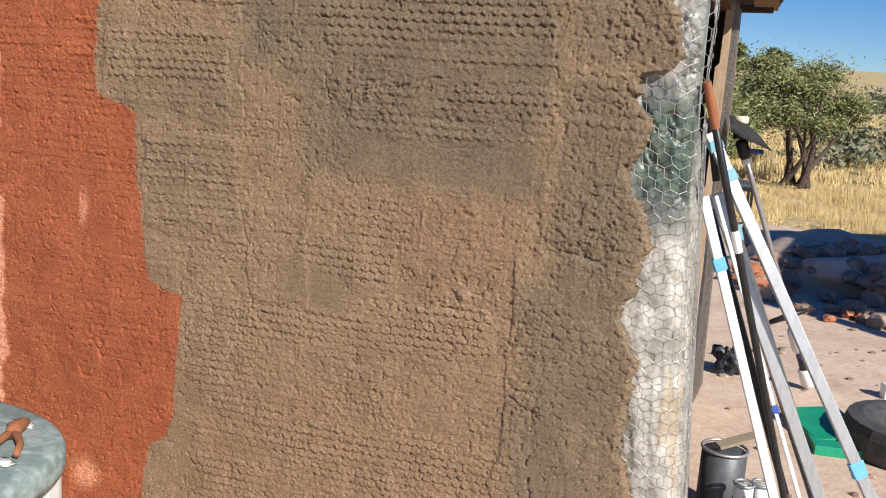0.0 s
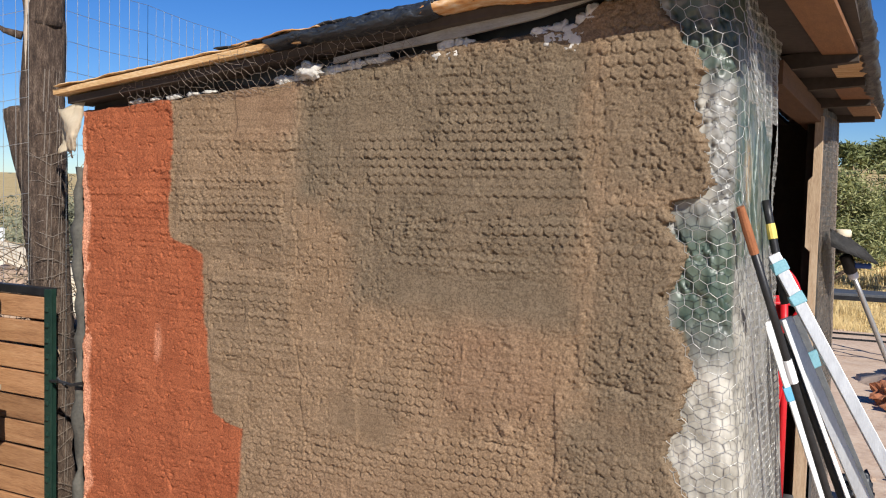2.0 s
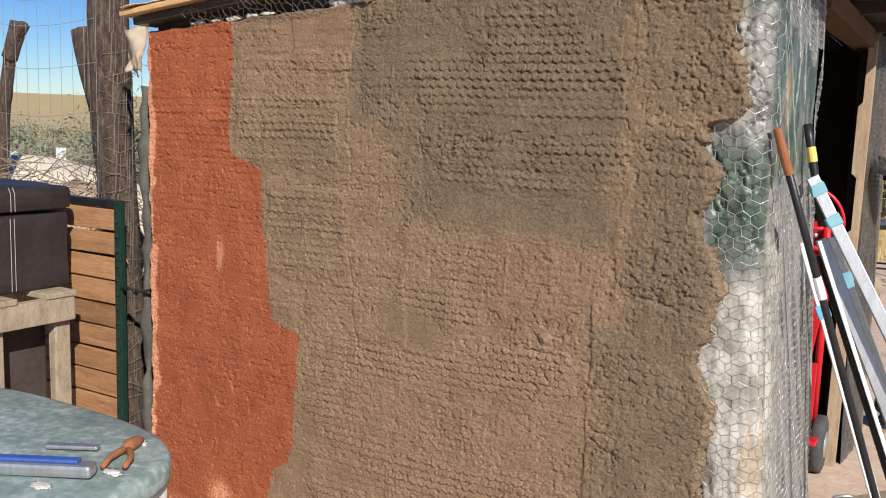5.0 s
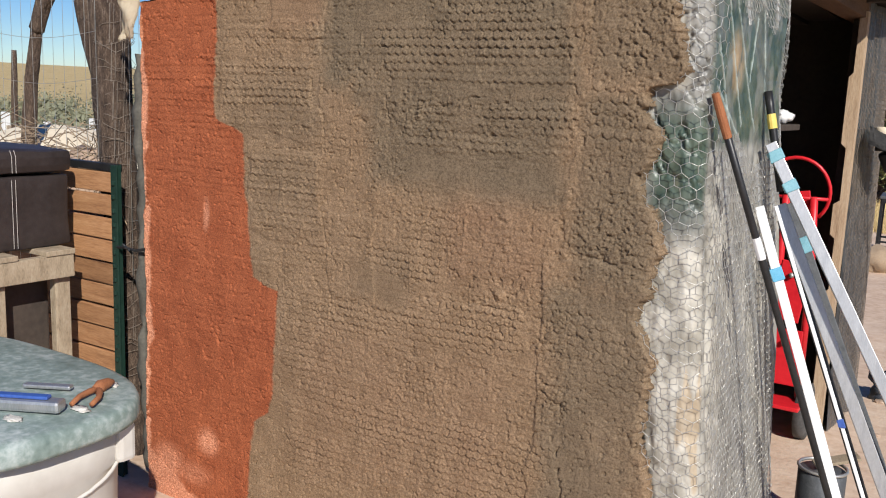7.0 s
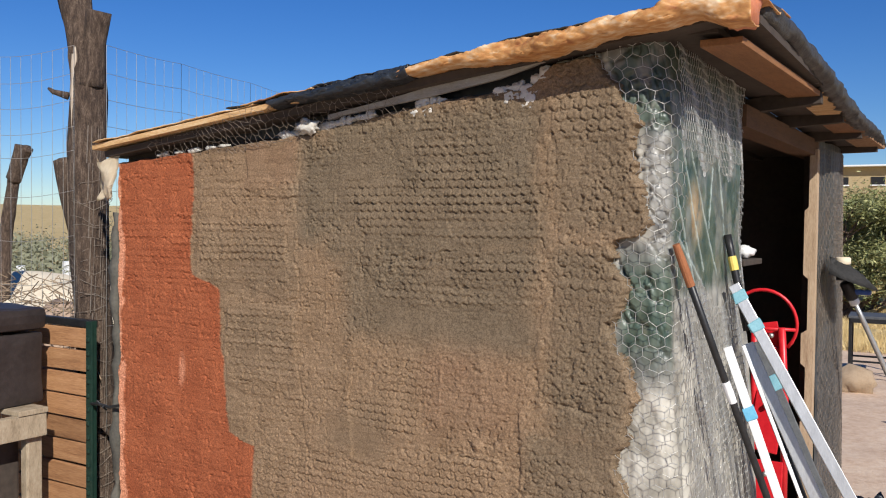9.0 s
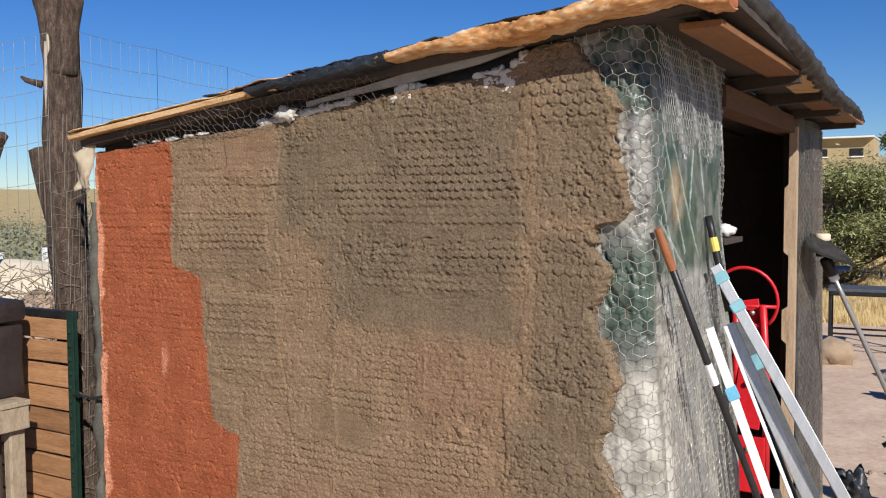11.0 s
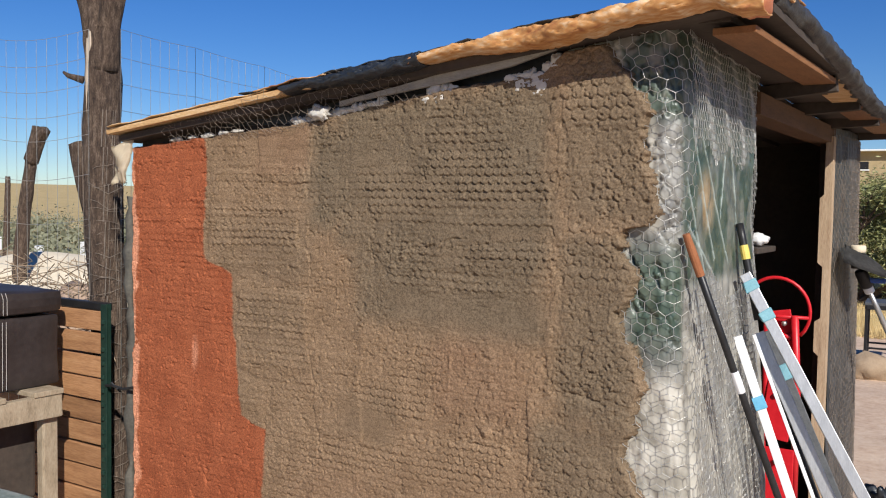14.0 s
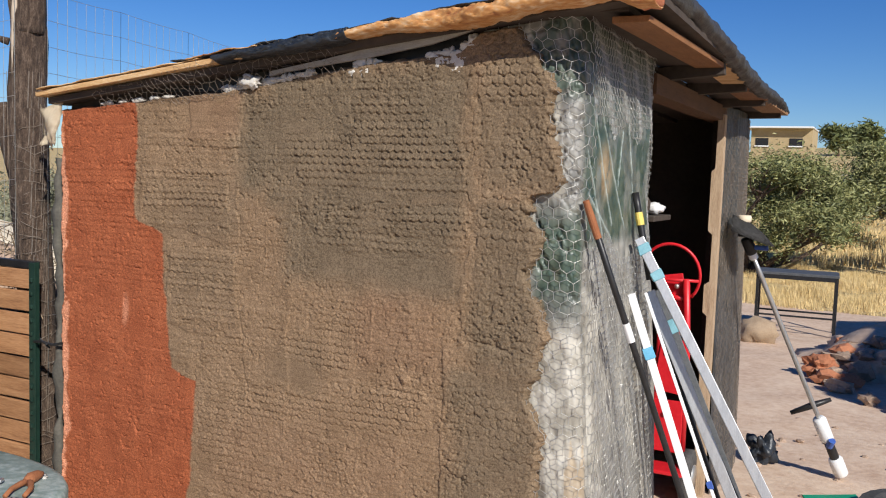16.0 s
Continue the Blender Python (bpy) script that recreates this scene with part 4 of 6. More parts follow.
    # black and bleached tarpaulins folded over the front edge, the latter ending in a bunched corner
    edge_wrap("tarp_wrap", -0.42, 0.10, 0.018, 0.026, 0.0, PLASTIC_DARK, roof, 521)
    edge_wrap("tarp_wrap", 0.06, 1.035, 0.018, 0.040, 0.045, TARP_ORANGE, roof, 511)
    crumpled("tarp_strip", -0.55, -0.25, -0.085, 0.05, 0.016, TARP_ORANGE, 321, roof, 0.022, 0.05, 50, 10, 0.012)
    crumpled("plank_skin", -1.27, -0.50, -0.075, 0.05, 0.004, WOOD_RAW, 331, roof, 0.012, 0.03, 100, 10)
    # knotted corner of orange cloth
    bm = bmesh.new()
    bmesh.ops.create_icosphere(bm, subdivisions=3, radius=0.075)
    for v in bm.verts:
        v.co *= 1 + 0.35 * noise.noise(v.co * 22)
        v.co = Vector((v.co.x * 0.62 + 0.985, v.co.y * 1.2 + 0.0, v.co.z * 0.72 + roof_z(0.97) - 0.020))
    part("corner_knot", bm, TARP_PINK, roof, "bunched orange tarpaulin corner", True)
    return roof


make_roof()


def lump(name, x, y, z, sx, sy, sz, mat, label, cat, seed, rough=0.45, parent=None, freq=2.2, sub=3, soft=True):
    bm = bmesh.new()
    bmesh.ops.create_icosphere(bm, subdivisions=sub, radius=1)
    o = Vector((seed * 3.7, seed * 1.3, 0))
    for v in bm.verts:
        k = 1 + rough * noise.noise(v.co * freq + o) + 0.4 * rough * noise.noise(v.co * freq * 2.7 + o)
        v.co = Vector((v.co.x * sx * k, v.co.y * sy * k, v.co.z * sz * k))
    if parent is not None:
        bmesh.ops.translate(bm, vec=(x, y, z), verts=bm.verts[:])
        return part(name, bm, mat, parent, label, soft)
    ob = mesh_ob(name, bm, mat, smooth=soft)
    ob.location = (x, y, z)
    return tagged(ob, label, cat)


scraps = tagged(new("plaster_scraps"), "white lumps of foam and plaster showing along the render's torn edge", "plaster scraps", kind="structure")
rs = random.Random(4)
for x0, x1, n, h in ((-1.02, -0.70, 9, 0.007), (-0.45, -0.08, 22, 0.012), (0.06, 0.15, 6, 0.014), (0.36, 0.50, 12, 0.018)):
    for k in range(n):
        x = x0 + (x1 - x0) * (k + rs.random()) / n
        z = float(np.interp(x, TOP_X, TOP_Z)) + 0.002 - (0.030 * rs.random() if x > 0 else 0)
        lump("scrap", x, 0.004, z, 0.020 * rs.uniform(0.5, 1.4), 0.010, h * rs.uniform(0.5, 1.4), FOAM, "", "", rs.random() * 90, 0.6, scraps, 1.6, 3)
for x, z, sx, sz in ((0.375, 1.972, 0.030, 0.020), (0.425, 1.968, 0.026, 0.030), (0.345, 1.988, 0.022, 0.014)):
    lump("scrap", x, -0.004, z, sx, 0.006, sz, FOAM, "", "", 50 * sx * 100 + z, 0.5, scraps, 1.8, 4)
lump("scrap", -0.325, -0.018, 1.922, 0.042, 0.014, 0.020, FOAM, "crumpled clear plastic bag", "", 31, 0.8, scraps, 3.0)


def fringe_place(s, z):
    t = min(max((z - float(np.interp(s, TOP_X, TOP_Z)) + 0.02) / 0.12, 0), 1)
    return (s, -0.012 - 0.075 * t + 0.02 * math.sin(s * 13) * t, z - 0.01 * math.sin(s * 9))


def fringe_keep(s, z):
    b = float(np.interp(s, TOP_X, TOP_Z))
    return b - 0.02 < z < roof_z(s) - 0.012 + 0.02 * math.sin(s * 21)


fr = wires("net_fringe", hex_net(-1.0, 0.02, 1.78, 2.06, fringe_place, fringe_keep, 0.008, 8), 0.00065, RUSTY_WIRE)
tagged(fr, "loose rusty hexagonal netting hanging between roof plank and render", "wire netting", kind="structure")

# rag and tar paper at the wall's free end
bm = bmesh.new()
g = 16
vv = [[None] * g for _ in range(g)]
for a in range(g):
    for b in range(g):
        u, w = a / (g - 1), b / (g - 1)
        x = -1.318 + 0.116 * u + 0.014 * (1 - w) * (1 - u)
        z = 1.690 + (0.145 + 0.02 * u) * w + 0.012 * math.sin(9 * u)
        y = -0.035 + 0.022 * math.sin(5 * u + 2.5 * w) + 0.012 * noise.noise(Vector((u * 6, w * 5, 2)))
        vv[a][b] = bm.verts.new((x, y, z))
for a in range(g - 1):
    for b in range(g - 1):
        bm.faces.new((vv[a][b], vv[a + 1][b], vv[a + 1][b + 1], vv[a][b + 1]))
bmesh.ops.solidify(bm, geom=bm.faces[:], thickness=0.006)
tagged(mesh_ob("rag", bm, CREAM, smooth=True), "stiff cream rag folded over the wall's upper corner", "cloth")
bm = bmesh.new()
pts = []
for k in range(40):
    z = 0.05 + 1.60 * k / 39
    pts.append(((-1.282 + 0.022 * noise.noise(Vector((z * 2.3, 1, 4))) - 0.012, 0.05 + 0.02 * noise.noise(Vector((z * 5, 7, 1))), z)))
vs = tube(bm, pts, [0.022 + 0.008 * math.sin(k * 0.8) + 0.005 * math.sin(k * 2.1) for k in range(40)], 8)
for v in vs:
    v.co.x += 0.010 * noise.noise(v.co * 25)
tagged(mesh_ob("tar_paper", bm, TAR_PAPER, smooth=True), "strip of dark tar paper curling at the wall's end", "tar paper")

# ---- far jamb: pallet timber and netted panel ----
bm = bmesh.new()
prof = [(0, 0), (0.052, 0), (0.052, 1.99), (0.018, 1.99), (0.018, 1.72), (0.0, 1.70), (0.0, 1.40), (0.022, 1.38), (0.022, 1.14), (-0.004, 1.12), (-0.004, 0.98), (0.018, 0.96), (0.018, 0.72), (0.0, 0.70)]
lo = [bm.verts.new((0.762 + x, 2.30, z)) for x, z in prof]
hi = [bm.verts.new((0.762 + x, 2.36, z)) for x, z in prof]
bm.faces.new(lo)
bm.faces.new(hi[::-1])
for k in range(len(prof)):
    q = (k + 1) % len(prof)
    bm.faces.new((lo[q], lo[k], hi[k], hi[q]))
bmesh.ops.recalc_face_normals(bm, faces=bm.faces[:])
tagged(mesh_ob("door_post", bm, WOOD_JAMB), "notched brown pallet timber standing as door post", "post", kind="structure")


def far_place(s, z):
    return (0.822 + 0.035 * (1 - z / 2) + 0.02 * math.sin(s * 5), s, z)


S2, Z2 = np.meshgrid(np.linspace(2.365, 3.05, 90), np.linspace(0, 2.04, 200))
X2 = 0.812 + 0.035 * (1 - Z2 / 2) + 0.02 * np.sin(S2 * 5) + 0.035 * (fbm(S2 * 11, Z2 * 1.3, 3, 402) - 0.5)
a2 = (np.arange(199)[:, None] * 90 + np.arange(89)[None]).ravel()
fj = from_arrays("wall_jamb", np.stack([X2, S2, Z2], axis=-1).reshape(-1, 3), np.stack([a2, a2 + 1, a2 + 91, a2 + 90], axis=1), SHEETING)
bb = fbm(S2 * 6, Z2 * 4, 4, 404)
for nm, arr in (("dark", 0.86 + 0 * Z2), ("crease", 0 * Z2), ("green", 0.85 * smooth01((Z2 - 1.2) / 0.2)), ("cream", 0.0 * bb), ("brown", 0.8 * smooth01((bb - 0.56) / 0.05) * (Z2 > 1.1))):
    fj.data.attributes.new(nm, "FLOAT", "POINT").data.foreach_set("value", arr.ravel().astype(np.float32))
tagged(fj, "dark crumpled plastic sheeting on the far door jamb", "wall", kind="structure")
plain_slab("wall_jamb_core", (0.765, 2.72, 1.0), (0.05, 0.66, 2.0), SHADED_BOARD, "board behind the far jamb's sheeting, shade put into its colour")
fn = wires("jamb_netting", hex_net(2.37, 3.04, 0.02, 2.0, lambda s, z: far_place(s, z), None, 0.004, 9), 0.0009, RUSTY_WIRE)
tagged(fn, "galvanised netting over the far door jamb", "wire netting", kind="structure")

# ---- bars leaning on the side wall ----
def bar_thing(name, top, foot, w, h, mat, label, cat, bands=(), hollow=False):
    top, foot = Vector(top), Vector(foot)
    ob = new(name)
    ob.location = foot
    tagged(ob, label, cat, "bars leaning on the shed")
    d = top - foot
    bm = bmesh.new()
    if hollow:
        tube(bm, [Vector((0, 0, 0)) + d * k / 6 for k in range(7)], w / 2, 12)
    else:
        beam(bm, (0, 0, 0), d, w, h, up=(0.2, -1, 0.3), bevel=0.002)
    part("bar", bm, mat, ob, "", hollow)
    for t, size, bmat, lab in bands:
        bm = bmesh.new()
        p = d * t
        e = d.normalized() * size / 2
        if hollow:
            tube(bm, [p - e, p, p + e], [w / 2 + 0.0015, w / 2 + 0.002, w / 2 + (0.001 if "tape" in lab else 0.0)], 12)
        else:
            vs = beam(bm, p - e, p + e, w + 0.008, h + 0.008, up=(0.2, -1, 0.3), bevel=0.003)
            for v in vs:
                v.co += 0.006 * noise.noise_vector(v.co * 40)
        part("tape_band" if "tape" in lab else "tip", bm, bmat, ob, lab)
    return ob


bar_thing("black_pole", (0.824, 0.050, 1.578), (1.286, 0.527, 0.0), 0.019, 0.019, BLACK_METAL, "slim black steel pole with a rusty flattened tip", "pole",
          [(0.968, 0.115, RUST, "rusty tip"), (0.76, 0.06, WHITE_PAINT, "white tape band")], True)
bar_thing("white_strip", (0.832, 0.565, 1.262), (1.265, 0.66, 0.0), 0.027, 0.020, WHITE_PAINT, "white enamelled strip with a band of blue tape", "strip", [(0.845, 0.040, BLUE_TAPE, "blue tape")])
bar_thing("straightedge", (0.825, 0.655, 1.445), (1.640, 0.68, 0.0), 0.034, 0.022, ALU, "long aluminium straightedge bound with teal tape", "straightedge",
          [(0.975, 0.035, TEAL_TAPE, "teal tape"), (0.915, 0.03, TEAL_TAPE, "teal tape"), (0.33, 0.05, BLUE_TAPE, "blue tape")])
bar_thing("aluminium_channel", (0.862, 0.70, 1.26), (1.442, 0.72, 0.0), 0.036, 0.02, ALU, "flat aluminium channel with a shadowed groove", "channel", [])
bar_thing("grey_bar", (0.875, 0.74, 1.26), (1.42, 0.80, 0.0), 0.044, 0.02, GREYBAR, "dull grey metal bar behind the aluminium channel", "bar", [(0.9, 0.05, TEAL_TAPE, "teal tape")])
bar_thing("thin_rail", (0.865, 0.63, 1.262), (1.36, 0.66, 0.0), 0.011, 0.011, WHITE_PAINT, "thin white metal rail", "rail", [(0.5, 0.03, BLUE, "blue tape")])
bar_thing("dark_rod", (0.85, 0.80, 1.20), (1.30, 0.90, 0.0), 0.026, 0.026, BLACK_METAL, "dark rod standing behind the white strip", "rod", [], True)
bar_thing("brush_pole", (0.792, 0.705, 1.60), (0.86, 0.70, 1.30), 0.024, 0.024, BLACK_METAL, "black handle with a yellow tape band tied to the straightedge", "handle", [(0.70, 0.045, YELLOW, "yellow tape")], True)

# cut blocks of render standing low among the bars
lump("mortar_clod", 1.19, 0.62, 0.18, 0.03, 0.03, 0.19, ROCK, "crusted mortar stuck on a pole's foot", "mortar", 3)

# ---- red hand truck in the doorway ----
def make_hand_truck():
    ob = thing("hand_truck", 0.575, 2.10, 0.0, "bright red steel hand truck standing in the doorway", "hand truck")

    def seg(name, pts, r, label="", mat=RED_PAINT):
        bm = bmesh.new()
        tube(bm, pts, r, 10)
        return part(name, bm, mat, ob, label, True)
    seg("side_rail", [(-0.02, 0.1, 0.20), (0.0, 0.08, 0.80), (0.01, 0.02, 1.16)], 0.017)
    seg("side_rail", [(0.14, 0.1, 0.20), (0.14, 0.08, 0.80), (0.13, 0.02, 1.16)], 0.017)
    seg("handle_loop", [(0.05 + 0.145 * math.cos(a), 0.02 - 0.03 * math.sin(a), 1.18 + 0.155 * math.sin(a)) for a in [math.pi * (1.05 - 1.3 * k / 20) for k in range(21)]], 0.008)
    seg("handle_bar", [(-0.08, 0.02, 1.15), (0.19, 0.02, 1.155)], 0.008)
    for x0, x1, z0, z1, t in ((0.03, 0.13, 0.87, 1.18, -10), (0.00, 0.13, 0.57, 0.85, 7), (-0.01, 0.14, 0.26, 0.53, 0)):
        bm = bmesh.new()
        box(bm, ((x0 + x1) / 2, 0.06, (z0 + z1) / 2), (x1 - x0, 0.012, z1 - z0), Euler((0, radians(t), 0)).to_matrix(), 0.004)
        plate = part("back_plate", bm, RED_PAINT, ob)
        bm = bmesh.new()
        tube(bm, [((x0 + x1) / 2, 0.03, z1 - 0.06), ((x0 + x1) / 2, 0.056, z1 - 0.06)], 0.012, 8)
        part("bolt", bm, GALV, plate, "galvanised bolt", True)
    seg("cross_tube", [(0.01, 0.05, 1.06), (0.14, 0.05, 1.06)], 0.013)
    bm = bmesh.new()
    box(bm, (0.06, 0.0, 0.19), (0.24, 0.16, 0.02), None, 0.006)
    part("toe_plate", bm, RED_PAINT, ob)
    for x in (-0.06, 0.17):
        bm = bmesh.new()
        tube(bm, [(x - 0.03, 0.12, 0.135), (x - 0.022, 0.12, 0.135), (x + 0.022, 0.12, 0.135), (x + 0.03, 0.12, 0.135)], [0.11, 0.135, 0.135, 0.11], 24)
        wheel = part("wheel", bm, RUBBER, ob, "black rubber wheel", True)
        bm = bmesh.new()
        tube(bm, [(x - 0.036, 0.12, 0.135), (x + 0.036, 0.12, 0.135)], 0.06, 16)
        part("hub", bm, GALV, wheel, "steel hub", True)
    return ob


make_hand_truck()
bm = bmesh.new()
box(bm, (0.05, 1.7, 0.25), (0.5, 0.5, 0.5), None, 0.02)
tagged(mesh_ob("crate", bm, SHADED_BOARD), "dark wooden crate deep in the shed", "crate")
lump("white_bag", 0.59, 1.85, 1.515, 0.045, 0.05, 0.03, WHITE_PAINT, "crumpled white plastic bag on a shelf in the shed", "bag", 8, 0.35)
# shelf added to carry bag and pot, darkened so that it hardly shows
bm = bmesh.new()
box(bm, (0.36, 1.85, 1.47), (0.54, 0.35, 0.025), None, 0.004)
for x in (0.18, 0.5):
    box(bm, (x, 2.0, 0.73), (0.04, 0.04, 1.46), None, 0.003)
tagged(mesh_ob("shelf", bm, SHADED_BOARD), "added shelf on posts inside the shed, coloured dark as in shade", "shelf")
lump("brown_pot", 0.55, 1.74, 1.485 + 0.045, 0.045, 0.045, 0.055, SHADED_BOARD, "dark brown pot on the shelf edge", "pot", 6, 0.15)

# ---- string trimmer leaning on the jamb ----
def make_trimmer():
    foot, top = Vector((1.445, 3.03, 0.03)), Vector((0.90, 2.50, 1.41))
    ob = new("string_trimmer")
    ob.location = foot
    tagged(ob, "battery string trimmer standing upside down against the door jamb", "string trimmer")
    d = top - foot
    dn = d.normalized()

    def seg(name, t0, t1, r, mat, label="", n=12):
        bm = bmesh.new()
        tube(bm, [d * t0, d * (t0 + (t1 - t0) * 0.1), d * (t0 + (t1 - t0) * 0.9), d * t1], [r * 0.8, r, r, r * 0.8], n)
        return part(name, bm, mat, ob, label, True)
    seg("shaft", 0.20, 0.90, 0.013, ALU, "grey metal shaft")
    seg("battery", 0.0, 0.075, 0.040, WHITE_PAINT, "white battery pack")
    seg("grip", 0.07, 0.16, 0.026, BLACK_METAL, "black grip")
    motor = seg("trigger_body", 0.15, 0.245, 0.038, WHITE_PAINT, "white motor body")
    seg("collar", 0.885, 0.915, 0.024, WHITE_PAINT, "white collar")
    seg("neck", 0.905, 0.965, 0.030, BLACK_METAL, "black neck")
    bm = bmesh.new()
    tube(bm, [d * 0.13 + Vector((0.0, -0.03, 0)), d * 0.16 + Vector((0.03, -0.04, 0))], 0.02, 10)
    part("switch", bm, BLUE, motor, "blue switch")
    bm = bmesh.new()
    tube(bm, [d * 0.27 + Vector((-0.13, -0.02, -0.02)), d * 0.28 + Vector((-0.02, 0, 0.02)), d * 0.29 + Vector((0.08, 0.03, 0.05))], [0.012, 0.02, 0.012], 10)
    part("front_handle", bm, BLACK_METAL, ob, "black front handle", True)
    # shield, a shallow curved pan
    bm = bmesh.new()
    rows = []
    for a in range(11):
        th = radians(-75 + 150 * a / 10)
        rows.append([bm.verts.new(d * 0.985 + Vector((0.05 * (1 - k) + k * 0.27 * math.cos(th) - 0.11, k * 0.17 * math.sin(th), 0.045 - 0.11 * k * k * math.cos(th) + 0.05 * (1 - k)))) for k in (0.0, 0.35, 0.7, 1.0)])
    for r0, r1 in zip(rows, rows[1:]):
        for k in range(3):
            bm.faces.new((r0[k], r0[k + 1], r1[k + 1], r1[k]))
    bmesh.ops.solidify(bm, geom=bm.faces[:], thickness=0.006)
    part("shield", bm, RUBBER, ob, "dusty black guard", True)
    bm = bmesh.new()
    c = d * 0.985
    tube(bm, [c + Vector((0, 0, -0.02)), c + Vector((0, 0, 0.055))], 0.03, 14)
    part("motor_head", bm, BLACK_METAL, ob, "black motor head", True)
    bm = bmesh.new()
    tube(bm, [c + Vector((0, 0, 0.055)), c + Vector((0, 0, 0.062)), c + Vector((0, 0, 0.085)), c + Vector((0, 0, 0.092))], [0.03, 0.036, 0.036, 0.03], 18)
    part("spool", bm, CREAM, ob, "cream line spool", True)
    bm = bmesh.new()
    box(bm, d * 0.93 + Vector((0.05, 0, 0.0)), (0.09, 0.03, 0.025), None, 0.008)
    part("clip", bm, BLUE, ob, "blue plastic clip")
    return ob


make_trimmer()

# ---- steel table in the yard ----
def make_table():
    ob = thing("steel_table", 0.69, 8.4, 0.0, "black steel work table with a thin flat top", "table", rz=4)
    bm = bmesh.new()
    box(bm, (0, 0, 0.67), (0.86, 0.5, 0.03), None, 0.004)
    part("tabletop", bm, GREYBAR, ob)
    bm = bmesh.new()
    box(bm, (0, -0.24, 0.635), (0.82, 0.015, 0.05), None, 0.003)
    part("apron", bm, BLACK_METAL, ob)
    for x in (-0.41, 0.41):
        for y in (-0.22, 0.22):
            bm = bmesh.new()
            box(bm, (x, y, 0.32), (0.03, 0.03, 0.67), None, 0.003)
            part("leg", bm, BLACK_METAL, ob)
    for y in (-0.22, 0.22):
        bm = bmesh.new()
        box(bm, (0, y, 0.20), (0.80, 0.02, 0.02), None, 0.003)
        part("stretcher", bm, BLACK_METAL, ob)
    return ob


make_table()

# ---- clutter on the ground by the bars ----
def make_can(x, y, r, h, mat, label, band=None):
    ob = thing("paint_can", x, y, 0.0, label, "paint can")
    bm = bmesh.new()
    tube(bm, [(0, 0, 0), (0, 0, 0.01), (0, 0, h - 0.012), (0, 0, h - 0.01)], [r * 0.97, r, r, r * 0.97], 24)
    body = part("body", bm, mat, ob, "", True)
    bm = bmesh.new()
    pts = [(r * math.cos(a), r * math.sin(a), h) for a in [2 * math.pi * k / 24 for k in range(25)]]
    tube(bm, pts, 0.006, 6, False)
    part("rim", bm, GALV, body, "bright metal rim", True)
    if band:
        bm = bmesh.new()
        tube(bm, [(0, 0, h * 0.25), (0, 0, h * 0.75)], r + 0.002, 24, False)
        part("label_band", bm, band, body, "blue and white wrapper", True)
    return ob


make_can(1.00, 1.20, 0.083, 0.27, GREYBAR, "dusty grey metal paint can with a bright rim")
make_can(1.075, 1.02, 0.034, 0.22, WHITE_PAINT, "white spray can with a blue band beside the paint can", BLUE)
make_can(1.14, 1.10, 0.034, 0.20, WHITE_PAINT, "white spray can with a blue band by the bars", BLUE)
bm = bmesh.new()
box(bm, (1.04, 1.22, 0.30), (0.16, 0.05, 0.012), Euler((0.1, -0.25, 0.5)).to_matrix(), 0.002)
tagged(mesh_ob("stir_stick", bm, WOOD_STOOL), "pale wooden stirring board laid across the can", "board")
bm = bmesh.new()
box(bm, (1.47, 2.33, 0.06), (0.26, 0.36, 0.012), Euler((0.06, -0.10, 0.35)).to_matrix(), 0.003, 0.003, random.Random(2))
box(bm, (1.50, 2.20, 0.02), (0.24, 0.30, 0.05), Euler((0.0, 0.0, 0.15)).to_matrix(), 0.004)
tagged(mesh_ob("green_tray", bm, GREEN_SHEET), "bright green plastic tray lying on the dirt", "tray")
bm = bmesh.new()
box(bm, (1.86, 3.10, 0.045), (0.08, 0.07, 0.09), Euler((0, 0, 0.3)).to_matrix(), 0.01)
tagged(mesh_ob("white_tub", bm, WHITE_PAINT), "small white plastic tub on the dirt", "tub")


def make_tyre(x, y, z, rot, label):
    bm = bmesh.new()
    prof = [(0.20, -0.07), (0.25, -0.085), (0.31, -0.075), (0.325, -0.03), (0.325, 0.03), (0.31, 0.075), (0.25, 0.085), (0.20, 0.07)]
    rings = []
    for k in range(48):
        a = 2 * math.pi * k / 48
        q = 1.0 + (0.012 if k % 2 else 0)
        rings.append([bm.verts.new((r * (q if r > 0.3 else 1) * math.cos(a), r * (q if r > 0.3 else 1) * math.sin(a), h)) for r, h in prof])
    for k in range(48):
        r0, r1 = rings[k], rings[(k + 1) % 48]
        for j in range(len(prof)):
            i = (j + 1) % len(prof)
            bm.faces.new((r0[j], r0[i], r1[i], r1[j]))
    bmesh.ops.recalc_face_normals(bm, faces=bm.faces[:])
    ob = mesh_ob("tyre", bm, RUBBER)
    ob.matrix_basis = pose(x, y, z, *rot)
    return tagged(ob, label, "tyre")


make_tyre(1.86, 2.25, 0.085, (0, 0, 20), "dusty black rubber tyre lying flat on the dirt")
lump("sack", 0.42, 7.4, 0.10, 0.20, 0.16, 0.16, BURLAP, "tan cloth sack slumped on the dirt", "sack", 14, 0.35)
lump("black_bag", 1.0, 3.10, 0.085, 0.065, 0.06, 0.10, PLASTIC_DARK, "crumpled black plastic bag at the jamb's foot", "bag", 23, 0.9, None, 1.6, 4)

